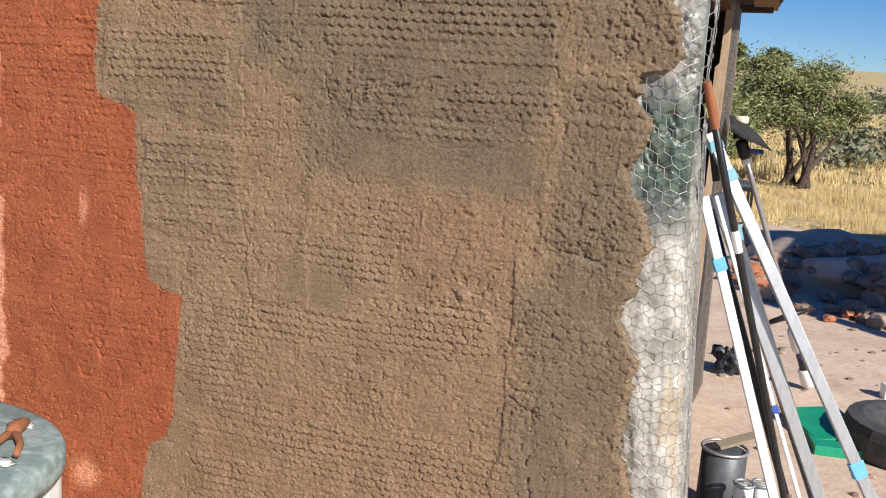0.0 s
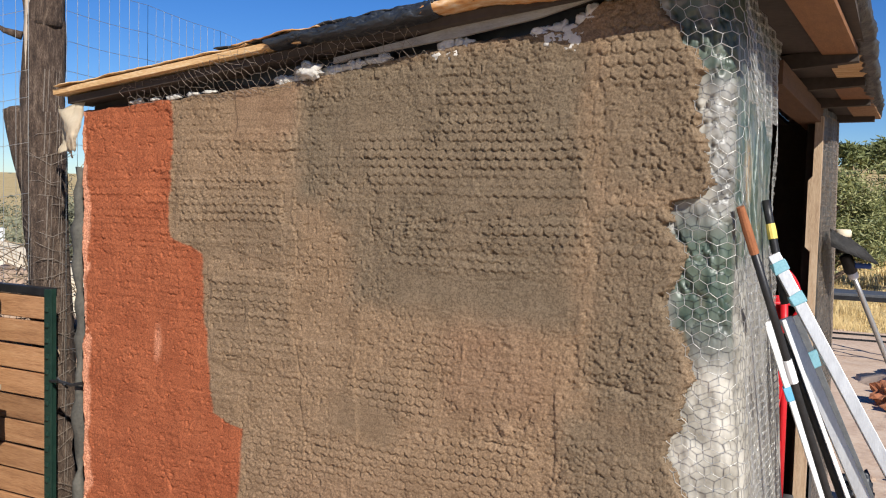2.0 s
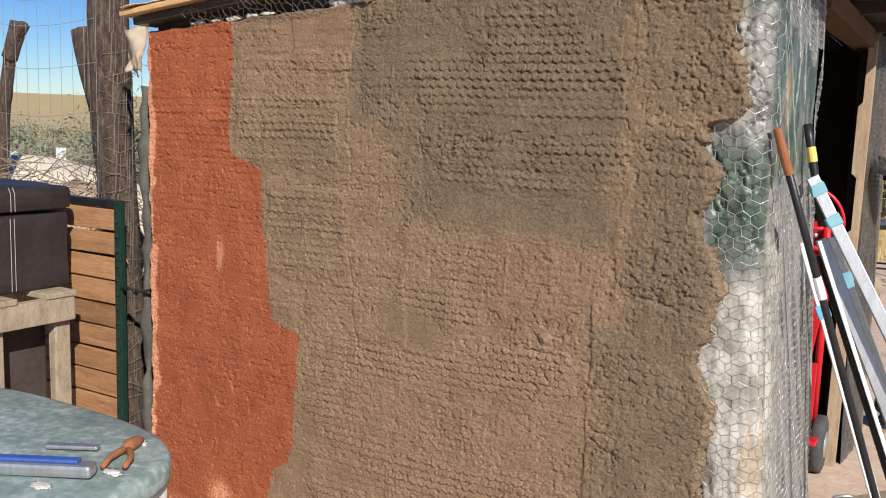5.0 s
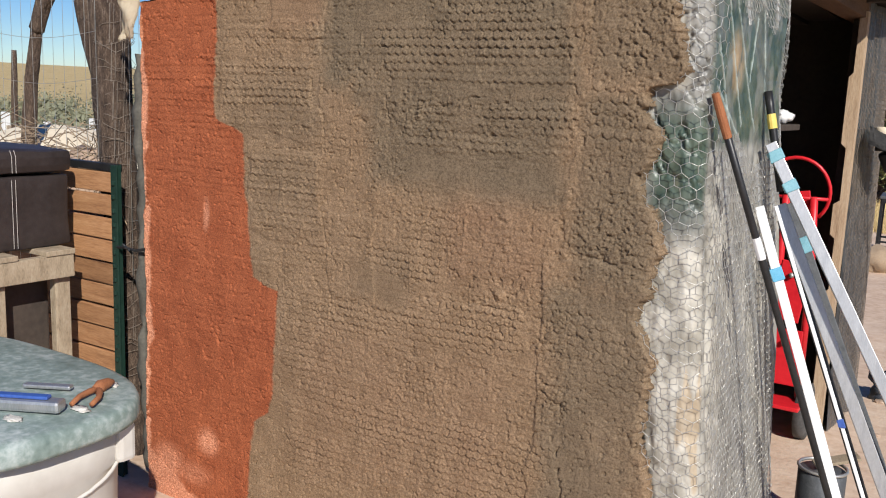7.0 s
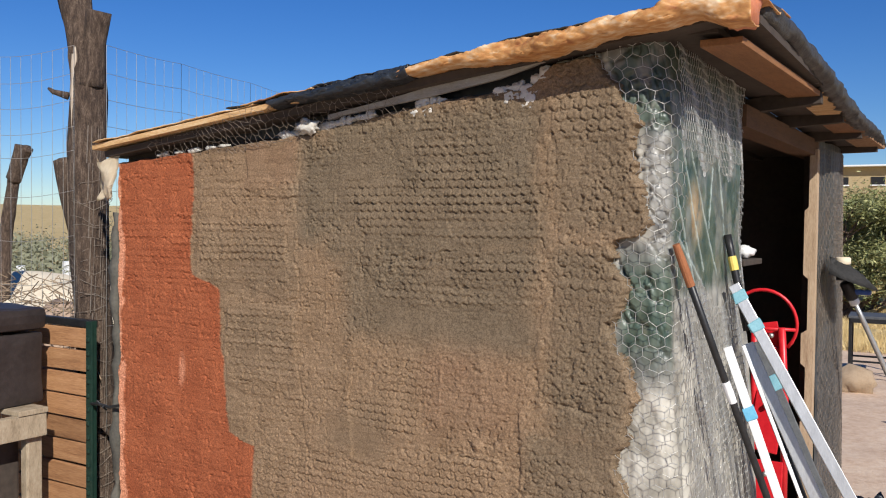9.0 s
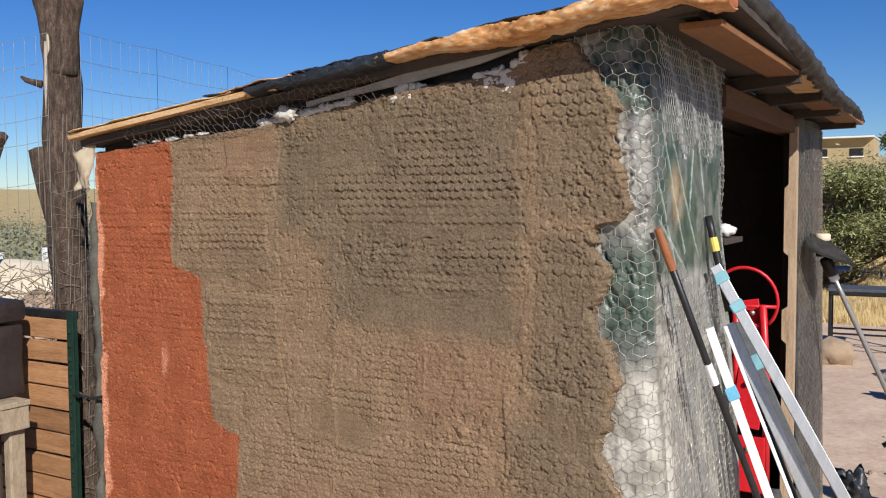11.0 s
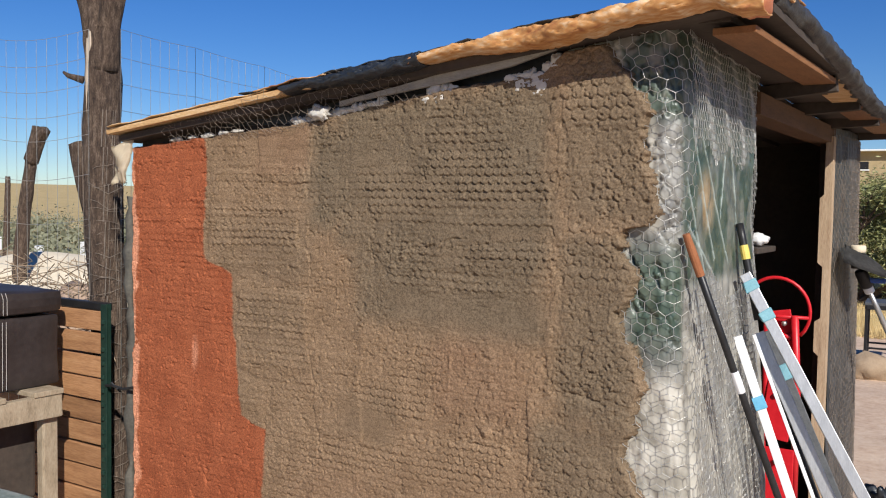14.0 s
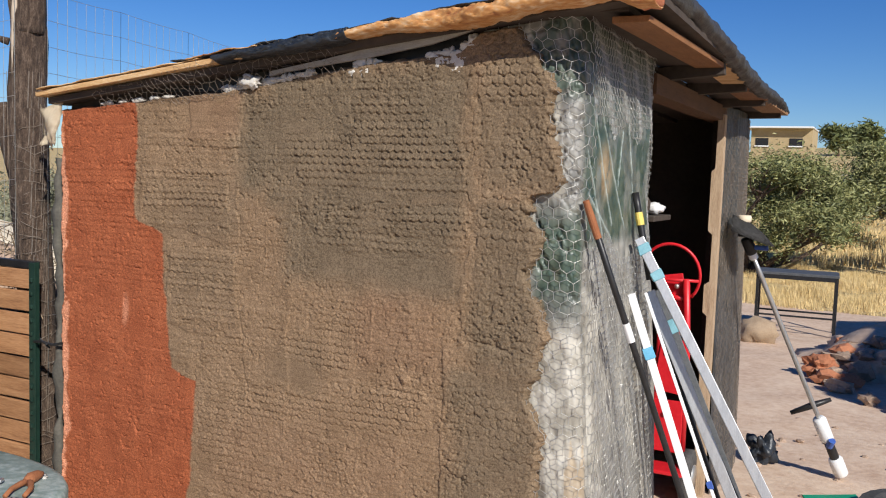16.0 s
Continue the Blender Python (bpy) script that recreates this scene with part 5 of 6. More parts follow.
rr = random.Random(21)
rub = tagged(new("rubble_heap"), "long low heap of broken stone and clay along the yard's edge", "rubble heap")
lump("heap_body", 2.35, 6.7, -0.02, 1.35, 1.0, 0.42, DIRT, "dusty earth core", "", 40, 0.5, rub, 1.6, 4)
lump("heap_body", 1.6, 7.2, -0.04, 0.55, 0.7, 0.22, DIRT, "dusty earth core", "", 44, 0.5, rub, 1.6, 4)
for k in range(150):
    x, y = rr.uniform(1.15, 3.2), rr.uniform(4.75, 6.9)
    s = rr.uniform(0.035, 0.10) * (1.3 if rr.random() < 0.12 else 1)
    z = 0.30 * max(0, 1 - ((x - 2.35) / 1.4) ** 2 - ((y - 6.7) / 1.2) ** 2) + 0.02
    if y < 5.4 and x < 1.5:
        continue
    lump("stone", x, y, z + s * 0.3, s * rr.uniform(0.8, 1.5), s * rr.uniform(0.8, 1.3), s * 0.7, REDROCK if rr.random() < 0.3 else ROCK, "", "", k, 0.75, rub, 1.7, 2, False)
lump("red_clod", 1.13, 5.9, 0.09, 0.13, 0.10, 0.10, REDROCK, "rust-red clay clod on the dirt", "clod", 77, 0.8, None, 2.0, 3, False)
for k in range(90):
    x, y = rr.uniform(0.9, 3.0), rr.uniform(1.2, 5.0)
    s = rr.uniform(0.006, 0.022)
    o = lump("pebble", x, y, s * 0.4, s * 1.4, s * 1.1, s * 0.8, ROCK, "small dusty stone on the yard dirt", "stone", k, 0.6, None, 1.7, 1, False)
    tagged(o, group="loose stones on the yard")

# ---- open shelter added out of sight, so that its roof shades the rubble ----
sh = thing("shelter", 6.6, 4.9, 0.0, "unseen flat-roofed timber shelter added to cast shade on the yard", "shelter")
bm = bmesh.new()
# deck outline worked back from the shadow it has to throw
ring = [(-1.85, -2.75), (2.85, -3.0), (2.85, 4.6), (-2.0, 1.6)]
lo = [bm.verts.new((x, y, 2.98)) for x, y in ring]
hi = [bm.verts.new((x, y, 3.08)) for x, y in ring]
bm.faces.new(lo[::-1])
bm.faces.new(hi)
for k in range(4):
    bm.faces.new((lo[k], lo[(k + 1) % 4], hi[(k + 1) % 4], hi[k]))
part("roof_deck", bm, WOOD_GREY, sh)
for x in (-2.0, 2.0):
    for y in (-2.4, 1.6):
        bm = bmesh.new()
        box(bm, (x, y, 1.49), (0.12, 0.12, 2.98), None, 0.008)
        part("post", bm, WOOD_GREY, sh)

# ---- left side: fence, posts, stool, ottoman, bin ----
fence = tagged(new("plank_fence"), "low fence of brown horizontal planks under a black top rail", "fence")
rf = random.Random(8)
plank_bm = None
for k in range(13):
    z = 1.165 - 0.0895 * k
    bm = bmesh.new()
    box(bm, (-2.005, 0.035, z), (1.18, 0.018, 0.0805 + rf.uniform(-0.003, 0.003)), Euler((radians(rf.uniform(-2, 2)), radians(rf.uniform(-0.3, 0.3)), 0)).to_matrix(), 0.003, 0.0015, rf)
    part("plank", bm, WOOD_FENCE, fence)
bm = bmesh.new()
box(bm, (-2.0, 0.035, 1.225), (1.18, 0.03, 0.03), None, 0.004)
part("top_rail", bm, BLACK_METAL, fence, "black top rail")

tp = thing("steel_post", -1.388, -0.005, 0.0, "dark green steel fence post with studs", "fence post")
bm = bmesh.new()
box(bm, (0, 0, 0.62), (0.034, 0.006, 1.24), None, 0.001)
box(bm, (0, 0.016, 0.62), (0.006, 0.028, 1.24), None, 0.001)
part("shaft", bm, TPOST, tp)
for k in range(22):
    bm = bmesh.new()
    box(bm, (0.0, -0.006, 0.06 + 0.053 * k), (0.014, 0.010, 0.016), None, 0.002)
    part("stud", bm, TPOST, tp)
bm = bmesh.new()
tube(bm, [(0.01, 0, 0.93), (0.06, -0.004, 0.935), (0.10, 0.01, 0.925), (0.145, 0.02, 0.935)], 0.006, 6)
tube(bm, [(0.04, 0, 0.945), (0.07, 0.02, 0.91), (0.09, -0.01, 0.93)], 0.004, 6)
part("wire_tie", bm, BLACK_METAL, tp, "black twisted wire tie")


def trunk(name, pts, radii, mat, label, cat, seed, n=22, rough=0.28, extra=()):
    """A dead tree stem used as a post, with ridged bark."""
    bm = bmesh.new()

    def stem(pts, radii):
        P = [Vector(p) for p in pts]
        fine, rad = [], []
        for i in range(len(P) - 1):
            for k in range(8):
                t = k / 8
                fine.append(P[i].lerp(P[i + 1], t))
                rad.append(radii[i] * (1 - t) + radii[i + 1] * t)
        fine.append(P[-1])
        rad.append(radii[-1])
        vs = tube(bm, fine, rad, n)
        for j, v in enumerate(vs):
            c = fine[j // n]
            o = v.co - c
            a = math.atan2(o.y, o.x)
            k = 1 + rough * noise.noise(Vector((math.cos(a) * 2.2, math.sin(a) * 2.2, v.co.z * 3 + seed))) + 0.6 * rough * noise.noise(Vector((math.cos(a) * 6, math.sin(a) * 6, v.co.z * 5 + seed)))
            v.co = c + o * k
    stem(pts, radii)
    for p, r in extra:
        stem(p, r)
    ob = mesh_ob(name, bm, mat, smooth=True)
    return tagged(ob, label, cat)


trunk("forked_post", [(-1.56, 0.20, 0.0), (-1.585, 0.20, 0.6), (-1.615, 0.19, 1.20), (-1.638, 0.18, 1.60), (-1.640, 0.18, 1.90), (-1.628, 0.18, 2.15), (-1.655, 0.18, 2.30), (-1.690, 0.18, 2.42), (-1.718, 0.18, 2.545)], [0.075, 0.070, 0.070, 0.074, 0.070, 0.066, 0.064, 0.058, 0.062],
      BARK, "tall forked mesquite trunk with peeling bark, used as a post", "post", 3, rough=0.2, extra=[([(-1.605, 0.17, 2.16), (-1.585, 0.17, 2.32), (-1.553, 0.17, 2.455)], [0.050, 0.044, 0.050]), ([(-1.68, 0.12, 2.12), (-1.72, 0.08, 2.135), (-1.74, 0.07, 2.15)], [0.016, 0.010, 0.005])])
trunk("stub_post", [(-1.66, 0.27, 1.0), (-1.73, 0.25, 1.47), (-1.80, 0.23, 1.70), (-1.845, 0.22, 1.875)], [0.05, 0.05, 0.05, 0.045], BARK, "shorter slanting dead branch beside the tall post", "post", 9, extra=[([(-1.66, 0.27, 0.0), (-1.66, 0.27, 1.02)], [0.06, 0.05]), ([(-1.72, 0.25, 1.40), (-1.80, 0.24, 1.52), (-1.87, 0.24, 1.70)], [0.022, 0.016, 0.012])])
trunk("yard_post", [(-5.95, 2.5, -0.5), (-5.88, 2.5, 1.0), (-5.80, 2.5, 1.55), (-5.70, 2.5, 1.95), (-5.62, 2.5, 2.25)], [0.068, 0.06, 0.055, 0.048, 0.04], BARK, "crooked dead trunk standing farther off in the fence line", "post", 12,
      extra=[([(-5.70, 2.5, 1.95), (-5.58, 2.5, 2.15), (-5.50, 2.5, 2.22)], [0.06, 0.05, 0.04])])
trunk("far_post", [(-11.8, 6, -0.9), (-11.75, 6, 1.0), (-11.7, 6, 1.95)], [0.055, 0.05, 0.035], BARK, "small distant dead trunk in the fence line", "post", 14)
# a bare streak on the tall post
lump("bare_patch", -1.648, 0.122, 2.13, 0.016, 0.012, 0.17, DEADWOOD, "pale barkless streak on the tall trunk", "bare wood", 4, 0.5)

# wire wrapped round the tall post
segs = []
rw = random.Random(15)
for k in range(34):
    z = 0.35 + 1.45 * k / 34 + rw.uniform(-0.02, 0.02)
    x0 = float(np.interp(z, [0, 0.5, 1.42, 1.85], [-1.56, -1.585, -1.628, -1.640]))
    prev = None
    for a in range(13):
        th = 2 * math.pi * a / 12
        p = (x0 + 0.084 * math.cos(th), 0.19 + 0.084 * math.sin(th), z + 0.02 * math.sin(th * 2 + k) + 0.01 * rw.uniform(-1, 1))
        if prev:
            segs.append((prev, p))
        prev = p
for k in range(9):
    a = rw.uniform(math.pi, 2 * math.pi)
    for j in range(10):
        z = 0.5 + 1.5 * j / 10
        segs.append(((-1.575 - 0.035 * z + 0.086 * math.cos(a), 0.19 + 0.088 * math.sin(a), z), (-1.575 - 0.035 * (z + 0.15) + 0.086 * math.cos(a + 0.1), 0.19 + 0.088 * math.sin(a + 0.1), z + 0.15)))
tagged(wires("post_wire", segs, 0.0011, RUSTY_WIRE), "thin wire wound round the tall post", "wire", kind="stuff")

# welded wire fence running away behind the shed and along the yard
def fence_run(name, pts, heights, spacing, label, sag=0.02):
    segs, P = [], [Vector(p) for p in pts]
    for a, b in zip(P, P[1:]):
        n = max(2, int((b - a).length / spacing))
        for k in range(n + 1):
            p = a.lerp(b, k / n)
            s = sag * math.sin(math.pi * k / n)
            segs.append(((p.x, p.y, 0.0 if spacing > 0.5 else 0.75), (p.x, p.y, heights[-1] - s)))
            if k < n:
                q = a.lerp(b, (k + 1) / n)
                s2 = sag * math.sin(math.pi * (k + 1) / n)
                for h in heights:
                    segs.append(((p.x, p.y, h - s), (q.x, q.y, h - s2)))
    return tagged(wires(name, segs, 0.0010, GALV, n=3), label, "wire fence", kind="structure")


H = [0.8, 1.0, 1.2, 1.38, 1.56, 1.74, 1.90, 1.995, 2.10, 2.205, 2.315]
fence_run("wire_fence_back", [(-1.50, 0.16, 0), (-1.56, 0.60, 0), (-1.67, 1.15, 0), (-1.83, 1.75, 0), (-2.05, 2.6, 0), (-2.5, 4.2, 0)], H, 0.052, "tall welded wire fence running away behind the shed", 0.006)
fence_run("wire_fence_side", [(-1.62, 0.10, 0), (-2.2, -0.02, 0), (-3.2, -0.2, 0)], H, 0.05, "tall welded wire fence beyond the plank fence", 0.03)

# stool
stool = thing("wooden_frame", -1.735, -0.27, 0.0, "open frame of bare weathered lumber carrying an ottoman", "frame")
rl = random.Random(3)
for x in (-0.20, 0.20):
    for y in (-0.135, 0.125):
        bm = bmesh.new()
        box(bm, (x, y, 0.43), (0.036, 0.062, 0.86), None, 0.004, 0.002, rl)
        part("leg", bm, WOOD_STOOL, stool)
for x in (-0.235, 0.228):
    bm = bmesh.new()
    box(bm, (x, -0.01, 0.862), (0.036, 0.335, 0.085), None, 0.004, 0.002, rl)
    part("rail", bm, WOOD_STOOL, stool)
    bm = bmesh.new()
    box(bm, (x * 0.86, -0.01, 0.45), (0.03, 0.30, 0.06), None, 0.004)
    part("lower_rail", bm, WOOD_STOOL, stool)
for y in (-0.13, 0.10):
    bm = bmesh.new()
    box(bm, (0, y, 0.915), (0.50, 0.12, 0.020), None, 0.003)
    part("seat_slat", bm, WOOD_STOOL, stool)
bm = bmesh.new()
box(bm, (0.02, -0.02, 0.47), (0.34, 0.28, 0.02), Euler((0.1, 0.15, 0)).to_matrix(), 0.003)
part("shelf_board", bm, WOOD_STOOL, stool)
# dark box stored inside the frame
bm = bmesh.new()
box(bm, (-1.76, -0.26, 0.66), (0.28, 0.24, 0.34), None, 0.01)
tagged(mesh_ob("storage_box", bm, SHADED_BOARD), "dark box kept inside the lumber frame", "box")

ott = thing("ottoman", -1.765, -0.385, 0.927, "dark brown leather ottoman with pale stitching and torn foam", "ottoman")
bm = bmesh.new()
vs = box(bm, (0, 0, 0.135), (0.40, 0.62, 0.27), None, 0.016)
bmesh.ops.subdivide_edges(bm, edges=bm.edges[:], cuts=5, use_grid_fill=True)
for v in bm.verts:
    v.co += Vector((0.006, 0.006, 0.004)) * noise.noise(v.co * 7)
hull = part("body", bm, LEATHER, ott, "", True)
bm = bmesh.new()
vs = box(bm, (0, 0, 0.322), (0.425, 0.645, 0.088), None, 0.03)
bmesh.ops.subdivide_edges(bm, edges=bm.edges[:], cuts=6, use_grid_fill=True)
for v in bm.verts:
    if v.co.z > 0.34:
        v.co.z += 0.010 * noise.noise(v.co * 6) + 0.014 * (1 - (v.co.x / 0.2) ** 2) * (1 - (v.co.y / 0.32) ** 2)
part("cushion", bm, LEATHER, ott, "sagging dark leather cushion", True)
for y in (0.075, 0.090):
    bm = bmesh.new()
    tube(bm, [(0.208, y, 0.01), (0.209, y, 0.26)], 0.0011, 6)
    tube(bm, [(0.2155, y, 0.285), (0.2155, y, 0.345), (0.205, y, 0.366)], 0.0011, 6)
    part("stitching", bm, THREAD, hull, "pale double stitching")
bm = bmesh.new()
bmesh.ops.create_icosphere(bm, subdivisions=3, radius=1)
for v in bm.verts:
    v.co *= 1 + 0.5 * noise.noise(v.co * 2.1)
    v.co = Vector((0.212 + 0.022 * v.co.x, -0.165 + 0.038 * v.co.y, 0.235 + 0.06 * v.co.z))
part("torn_foam", bm, STUFFING, hull, "torn yellow foam", True)


# storage bin with a rounded lid
def superellipse(rx, ry, e, n=72):
    out = []
    for k in range(n):
        a = 2 * math.pi * k / n
        c, s = math.cos(a), math.sin(a)
        out.append((rx * math.copysign(abs(c) ** (2 / e), c), ry * math.copysign(abs(s) ** (2 / e), s)))
    return out


def loft(bm, rings):
    loops = [[bm.verts.new(p) for p in r] for r in rings]
    for r0, r1 in zip(loops, loops[1:]):
        n = len(r0)
        for k in range(n):
            bm.faces.new((r0[k], r0[(k + 1) % n], r1[(k + 1) % n], r1[k]))
    bm.faces.new(loops[0][::-1])
    bm.faces.new(loops[-1])


sb = thing("storage_bin", -0.75, -1.005, 0.0, "beige plastic storage bin with a weathered dark green lid", "storage bin")
bm = bmesh.new()
loft(bm, [[(x * k, y * k, z) for x, y in superellipse(0.475, 0.285, 3.6)] for z, k in ((0.0, 0.90), (0.02, 0.92), (0.40, 0.95), (0.62, 0.965), (0.63, 0.985), (0.735, 1.0))])
part("body", bm, BIN, sb, "", True)
bm = bmesh.new()
loft(bm, [[(x * k, y * k, z) for x, y in superellipse(0.525, 0.335, 3.0)] for z, k in ((0.735, 0.94), (0.735, 0.995), (0.745, 1.0), (0.775, 1.0), (0.788, 0.985), (0.792, 0.95), (0.798, 0.6), (0.80, 0.1))])
part("lid", bm, LID, sb, "weathered dark green lid", True)
for a0, a1, z0, z1 in ((-12, 40, 0.56, 0.66), (-60, -14, 0.50, 0.56)):
    bm = bmesh.new()
    e = superellipse(0.470, 0.283, 3.6, 360)
    tube(bm, [(e[int(a0 + (a1 - a0) * k / 20) % 360][0], e[int(a0 + (a1 - a0) * k / 20) % 360][1], z0 + (z1 - z0) * k / 20) for k in range(21)], 0.005, 6)
    part("moulded_rib", bm, BIN, sb, "", True)
bm = bmesh.new()
e = superellipse(0.475, 0.285, 3.6, 360)
for k in (30,):
    box(bm, (e[k][0] + 0.0, e[k][1], 0.68), (0.05, 0.05, 0.10), None, 0.012)
part("latch_boss", bm, BIN, sb)

pl = thing("pliers", -0.362, -0.838, 0.800, "old pliers with brown worn handles on the bin lid", "pliers", rz=-54)
bm = bmesh.new()
tube(bm, [(0, 0, 0.008), (0.02, 0.012, 0.008), (0.06, 0.022, 0.008), (0.105, 0.020, 0.006)], [0.008, 0.008, 0.007, 0.006], 8)
part("handle", bm, RUST, pl, "", True)
bm = bmesh.new()
tube(bm, [(0, 0, 0.008), (0.02, -0.012, 0.008), (0.06, -0.024, 0.008), (0.105, -0.026, 0.006)], [0.008, 0.008, 0.007, 0.006], 8)
part("handle", bm, RUST, pl, "", True)
bm = bmesh.new()
tube(bm, [(0.01, 0, 0.010), (-0.015, 0.002, 0.010), (-0.04, 0.012, 0.010), (-0.052, 0.022, 0.010)], [0.012, 0.016, 0.013, 0.006], 10)
part("jaw", bm, RUST, pl, "dark rusty jaw", True)
tn = thing("knife_case", -0.377, -1.01, 0.798, "blue and silver case lying on the bin lid", "case", rz=29)
bm = bmesh.new()
box(bm, (-0.08, 0, 0.016), (0.32, 0.040, 0.028), None, 0.008)
part("case_body", bm, ALU, tn, "silver underside")
bm = bmesh.new()
box(bm, (-0.08, 0.0, 0.035), (0.26, 0.022, 0.008), None, 0.003)
part("blue_face", bm, BLUE, tn, "blue upper face")
bl = thing("scraper", -0.47, -0.90, 0.80, "small grey scraper blade on the bin lid", "scraper", rz=30)
bm = bmesh.new()
box(bm, (0, 0, 0.008), (0.12, 0.022, 0.010), None, 0.004)
part("blade", bm, ALU, bl)
for k, (x, y) in enumerate(((-0.40, -0.775), (-0.36, -1.06), (-0.30, -0.93))):
    lump("plaster_crumb", x, y, 0.797, 0.028, 0.014, 0.004, FOAM, "smear of white plaster on the lid", "plaster smear", 60 + k, 0.6)

# cream sheet over a heap, beyond the fence
bm = bmesh.new()
g = 26
grid = []
for a in range(g):
    row = []
    for b in range(g):
        u, w = a / (g - 1), b / (g - 1)
        x, y = -7.6 + 2.4 * u, 2.0 + 2.2 * w
        z = 0.55 + 0.55 * math.sin(math.pi * min(max(u, 0), 1)) ** 0.6 * math.sin(math.pi * w) ** 0.5 + 0.07 * noise.noise(Vector((u * 5, w * 5, 3)))
        row.append(bm.verts.new((x, y, z if 0 < a < g - 1 and 0 < b < g - 1 else -0.5)))
    grid.append(row)
for a in range(g - 1):
    for b in range(g - 1):
        bm.faces.new((grid[a][b], grid[a + 1][b], grid[a + 1][b + 1], grid[a][b + 1]))
tagged(mesh_ob("ground_sheet", bm, CREAM, smooth=True), "cream sheet spread over a heap beyond the fence", "sheet")
bm = bmesh.new()
rb = random.Random(6)
brush = []
for k in range(260):
    x, y = rb.uniform(-2.6, -1.62), rb.uniform(0.10, 0.5)
    z = rb.uniform(1.12, 1.34)
    a, t = rb.uniform(0, 6.28), rb.uniform(-0.5, 0.5)
    L = rb.uniform(0.08, 0.28)
    brush.append(((x, y, z), (x + L * math.cos(a), y + 0.4 * L * math.sin(a), z + L * t)))
tagged(wires("brush_pile", brush, 0.0025, BURLAP, n=3), "pile of dry twigs heaped behind the plank fence", "brush", kind="stuff")
lump("brush_core", -2.1, 0.42, 0.6, 0.5, 0.22, 0.66, ROCK, "earthy heap under the dry twigs", "heap", 19, 0.2)
# white pipe rail far off
pr = thing("pipe_rail", -12.0, 6.0, -1.0, "white pipe rail and posts far beyond the fence", "rail")
for k in range(5):
    bm = bmesh.new()
    box(bm, (-2.2 + 1.1 * k, 0, 0.95), (0.10, 0.10, 1.9 if k % 2 else 2.1), None, 0.01)
    part("post", bm, WHITE_PAINT, pr)
for z in (1.2, 1.75):
    bm = bmesh.new()
    box(bm, (0, 0, z), (4.6, 0.05, 0.09), None, 0.01)
    part("rail", bm, WOOD_GREY, pr)


# ---- plants ----
def leaf_cloud(name, blobs, n, size, mat, seed, parent=None, long=4.2, flat=0.6):
    """Many small leaf sprays scattered in uneven clumps; blobs: centre, radii."""
    rng = np.random.RandomState(seed)
    w = np.array([b[3] * b[4] * b[5] for b in blobs]) ** 0.8
    pick = rng.choice(len(blobs), n, p=w / w.sum())
    B = np.array(blobs)[pick]
    d = rng.normal(size=(n, 3))
    d /= np.linalg.norm(d, axis=1)[:, None]
    r = np.abs(rng.normal(0, 0.62, n))
    c = B[:, :3] + d * r[:, None] * B[:, 3:6]
    u = rng.normal(size=(n, 3))
    u[:, 2] = u[:, 2] * flat - 0.25
    u /= np.linalg.norm(u, axis=1)[:, None]
    q = rng.normal(size=(n, 3))
    v = np.cross(u, q)
    v /= np.linalg.norm(v, axis=1)[:, None]
    s = size * rng.uniform(0.5, 1.3, n)[:, None]
    p = np.stack([c - u * s * long / 2, c + v * s / 2, c + u * s * long / 2, c - v * s / 2], axis=1)
    return from_arrays(name, p.reshape(-1, 3), np.arange(n * 4).reshape(-1, 4), mat, parent, False)


def make_tree(name, x, y, z, blobs, n, size, label, seed, mat=None, stems=5, h=1.4, mat2=None):
    ob = thing(name, x, y, z, label, "tree")
    rnd = random.Random(seed)
    bm = bmesh.new()
    for k in range(stems):
        b = blobs[k % len(blobs)]
        top = Vector(b[:3]) + Vector((rnd.uniform(-.2, .2), rnd.uniform(-.2, .2), 0))
        base = Vector((rnd.uniform(-0.25, 0.25), rnd.uniform(-0.2, 0.2), -0.1))
        mid = base.lerp(top, 0.5) + Vector((rnd.uniform(-.25, .25), 0, rnd.uniform(-.1, .2)))
        tube(bm, [base, base.lerp(mid, 0.5) + Vector((rnd.uniform(-.06, .06), 0, 0)), mid, top], [0.07, 0.055, 0.04, 0.012], 7)
        for j in range(5):
            e = top + Vector((rnd.uniform(-1, 1) * b[3], rnd.uniform(-1, 1) * b[4], rnd.uniform(-0.5, 0.9) * b[5]))
            tube(bm, [mid.lerp(top, rnd.uniform(0.1, 0.8)), (mid + e) / 2 + Vector((0, 0, 0.1)), e], [0.025, 0.016, 0.005], 5)
    part("trunk", bm, BARK, ob, "dark twisting stems")
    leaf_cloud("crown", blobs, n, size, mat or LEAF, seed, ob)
    # second crown in the sunlit tone, moved slightly forward and up
    leaf_cloud("crown", [(b[0], b[1] - 0.1, b[2] + 0.12 * b[5], b[3] * 1.04, b[4], b[5] * 1.02) for b in blobs], n // 2, size, mat2 or LEAF_SUNLIT, seed + 1, ob)
    return ob


def clumps(seed, n, x0, x1, y0, y1, z0, z1, r0, r1):
    rnd = random.Random(seed)
    return [(rnd.uniform(x0, x1), rnd.uniform(y0, y1), rnd.uniform(z0, z1), rnd.uniform(r0, r1) * 1.25, rnd.uniform(r0, r1), rnd.uniform(r0, r1) * 0.8) for _ in range(n)]


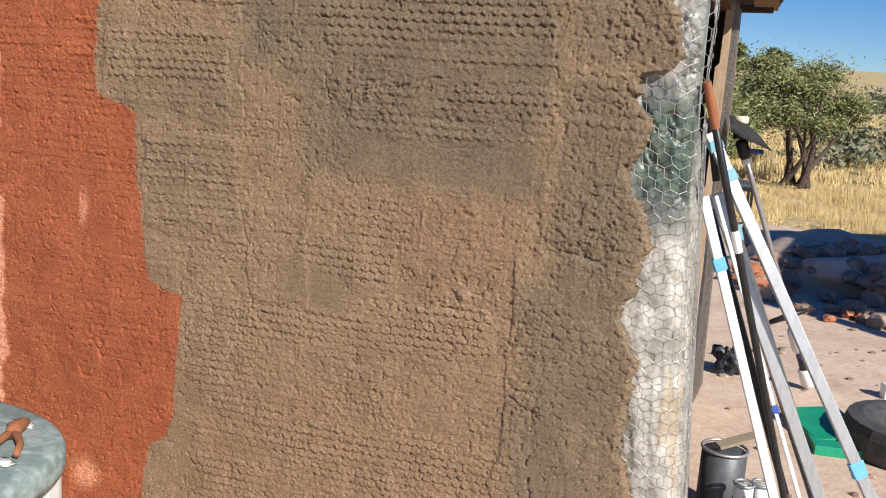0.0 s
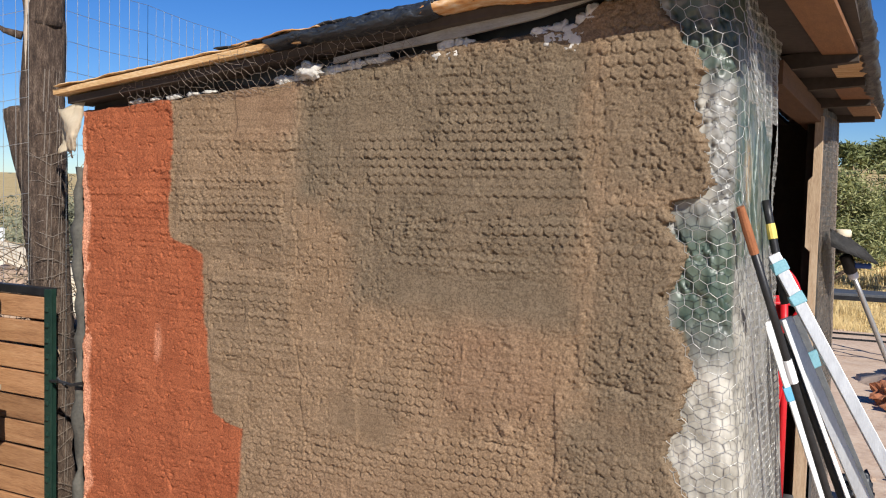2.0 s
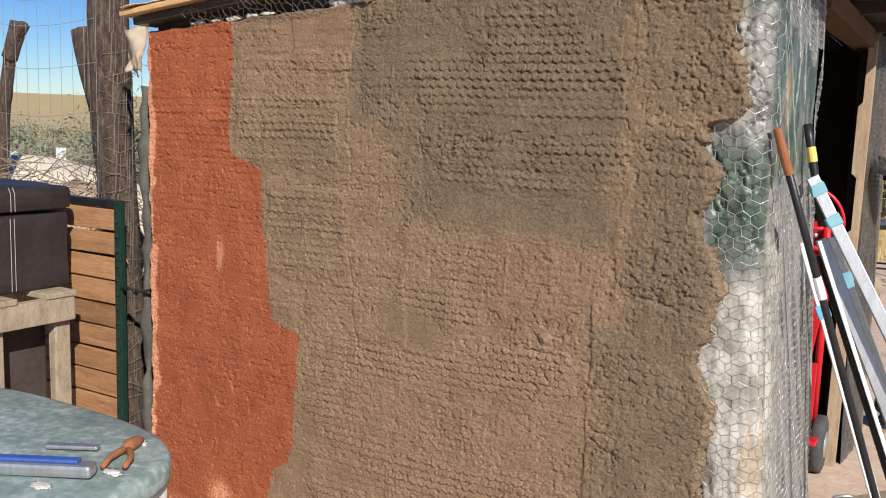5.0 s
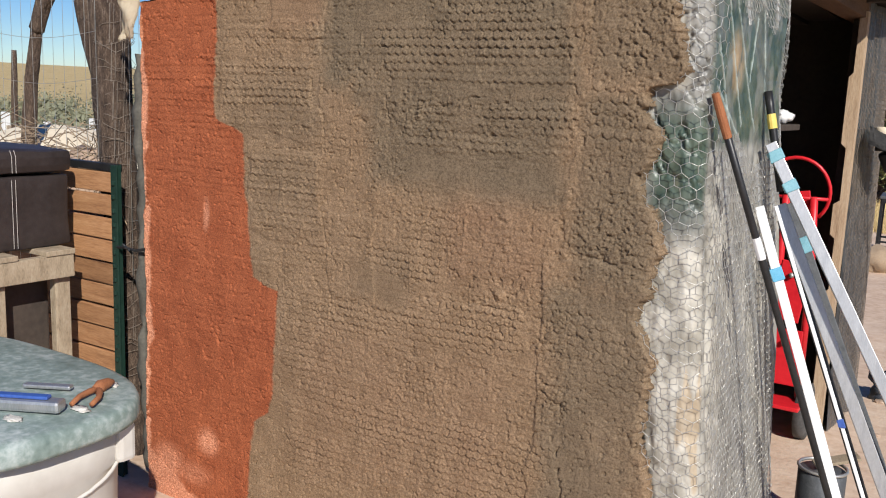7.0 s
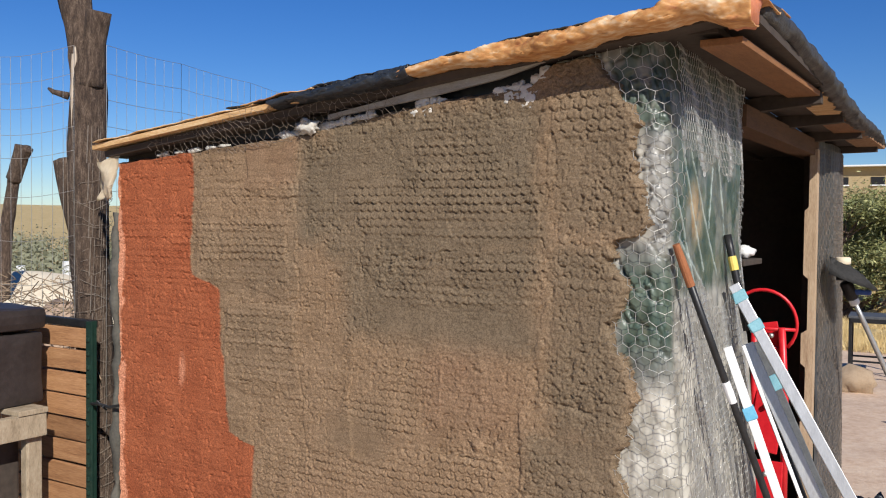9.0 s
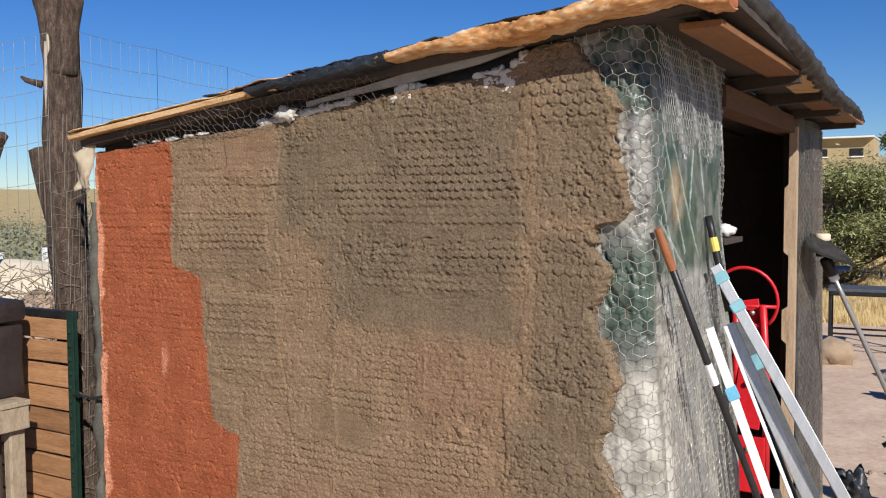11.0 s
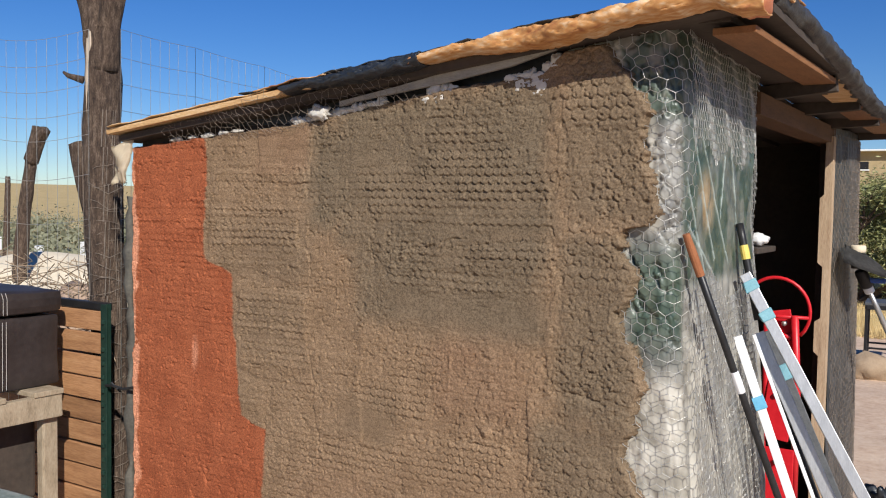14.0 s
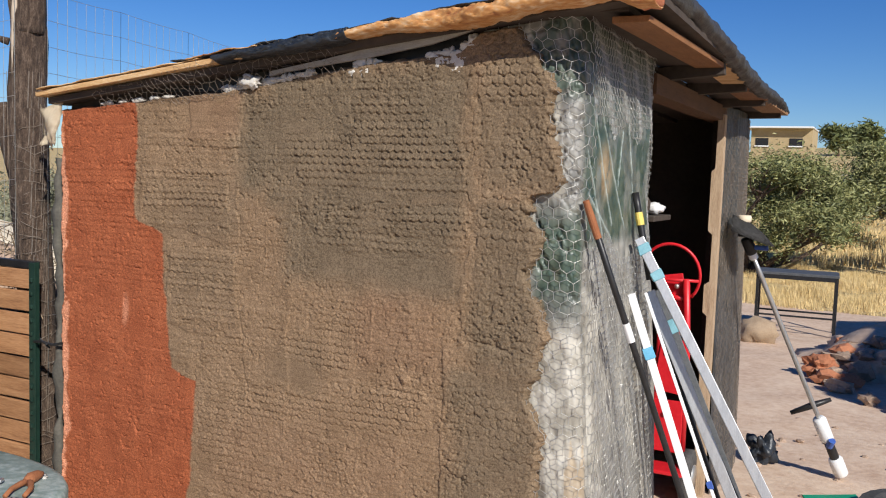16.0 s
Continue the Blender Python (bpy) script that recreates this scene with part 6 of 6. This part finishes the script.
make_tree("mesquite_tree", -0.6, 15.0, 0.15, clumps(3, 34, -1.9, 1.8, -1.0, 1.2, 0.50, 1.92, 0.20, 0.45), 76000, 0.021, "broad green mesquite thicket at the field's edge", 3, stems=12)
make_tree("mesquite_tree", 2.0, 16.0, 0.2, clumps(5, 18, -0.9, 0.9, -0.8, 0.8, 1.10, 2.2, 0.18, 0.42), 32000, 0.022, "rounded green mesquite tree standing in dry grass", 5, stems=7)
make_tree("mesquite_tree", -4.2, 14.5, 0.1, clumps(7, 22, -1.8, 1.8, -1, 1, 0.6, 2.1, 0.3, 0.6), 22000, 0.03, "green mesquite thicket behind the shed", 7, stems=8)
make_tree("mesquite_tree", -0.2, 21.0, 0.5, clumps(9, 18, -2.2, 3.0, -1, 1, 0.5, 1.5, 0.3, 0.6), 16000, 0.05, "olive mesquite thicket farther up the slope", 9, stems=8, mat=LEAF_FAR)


def grass(name, n, x0, x1, y0, y1, h0, h1, seed, label, mat=GRASS, w=0.0035):
    rng = np.random.RandomState(seed)
    x, y = rng.uniform(x0, x1, n), rng.uniform(y0, y1, n)
    tuft = fbm(x * 1.6, y * 1.6, 3, seed)
    k = tuft > 0.42
    x, y, tuft = x[k], y[k], tuft[k]
    n = len(x)
    z = ground_z(x, y)
    h = rng.uniform(h0, h1, n) * (0.4 + 1.2 * (tuft - 0.4) / 0.3)
    a = rng.uniform(0, 2 * np.pi, n)
    lean = rng.uniform(0.1, 0.6, n) * h
    b0 = np.stack([x - w * np.sin(a), y + w * np.cos(a), z - 0.01], axis=1)
    b1 = np.stack([x + w * np.sin(a), y - w * np.cos(a), z - 0.01], axis=1)
    t = np.stack([x + lean * np.cos(a), y + lean * np.sin(a), z + h], axis=1)
    p = np.stack([b0, b1, t], axis=1).reshape(-1, 3)
    return tagged(from_arrays(name, p, np.arange(3 * n).reshape(-1, 3), mat, None, False), label, "grass", kind="stuff")


grass("dry_grass", 160000, -5, 7, 10.4, 17, 0.03, 0.15, 41, "tall straw-yellow dry grass beyond the yard", w=0.0035)
grass("dry_grass", 70000, -8, 14, 17, 34, 0.08, 0.28, 42, "straw-yellow dry grass up the slope", w=0.012)
grass("dry_grass", 3000, -3.4, -1.7, 0.4, 6, 0.1, 0.35, 43, "thin dry grass beyond the fence", w=0.003)
# grey-green scrub on the left and right distance
rng2 = random.Random(17)
scrub = []
for k in range(130):
    x = -14 - 50 * rng2.random() ** 1.3
    y = (-x) * rng2.uniform(0.30, 0.85)
    scrub.append((x, y, -0.5 + 0.4 * rng2.random(), rng2.uniform(0.7, 1.8), rng2.uniform(0.7, 1.8), rng2.uniform(0.6, 1.15)))
tagged(leaf_cloud("far_scrub", scrub, 70000, 0.09, LEAF_FAR, 55, None, 2.0), "grey-green desert scrub across the flat", "scrub", kind="stuff")
scr2 = []
for k in range(50):
    x, y = rng2.uniform(2.4, 12), rng2.uniform(20, 42)
    scr2.append((x, y, float(ground_z(np.array(x), np.array(y))) + 0.3, rng2.uniform(0.5, 1.3), rng2.uniform(0.5, 1.2), rng2.uniform(0.3, 0.7)))
tagged(leaf_cloud("slope_scrub", scr2, 16000, 0.10, LEAF_FAR, 57, None, 2.0), "low grey-green scrub on the slope", "scrub", kind="stuff")
near = []
for k in range(16):
    x = rng2.uniform(-9.5, -3.2)
    near.append((x, rng2.uniform(3.2, 5.5) + (-x - 3) * 0.25, rng2.uniform(0.5, 1.25), 0.5, 0.5, 0.42))
tagged(leaf_cloud("weed_bushes", near, 26000, 0.016, LEAF_FAR, 59, None, 4.5), "grey-green weeds and bushes behind the wire fence", "bush", kind="stuff")

# house on the rise
hs = thing("house", -5.2, 62.0, 3.30, "low ochre house with a flat roof on the rise", "house")
bm = bmesh.new()
box(bm, (0, 0, 1.0), (3.8, 4, 2.2), None, 0.02)
part("wall", bm, HOUSE, hs)
bm = bmesh.new()
box(bm, (-0.2, -0.3, 2.14), (4.3, 4.6, 0.11), None, 0.03)
part("roof", bm, WHITE_PAINT, hs, "pale flat roof")
for x in (-1.2, 0.9):
    bm = bmesh.new()
    box(bm, (x, -2.01, 1.2), (0.8, 0.06, 0.5), None, 0.01)
    w = part("window", bm, BLACK_METAL, hs, "dark window")
    bm = bmesh.new()
    box(bm, (x, -2.06, 0.92), (0.9, 0.1, 0.08), None, 0.01)
    part("sill", bm, WHITE_PAINT, w)
for k, (x, y, s) in enumerate(((-3.0, 82, 1.0), (-1.7, 84, 1.35), (-0.4, 83, 1.0), (3.2, 86, 0.8))):
    z = float(ground_z(np.array(x), np.array(float(y))))
    make_tree("far_tree", x, y, z, clumps(80 + k, 7, -0.7 * s, 0.7 * s, -0.6, 0.6, 0.7, 2.2 * s, 0.4, 0.8), 2600, 0.16, "dark round tree on the skyline", 80 + k, LEAF, 3, 1.4, LEAF)
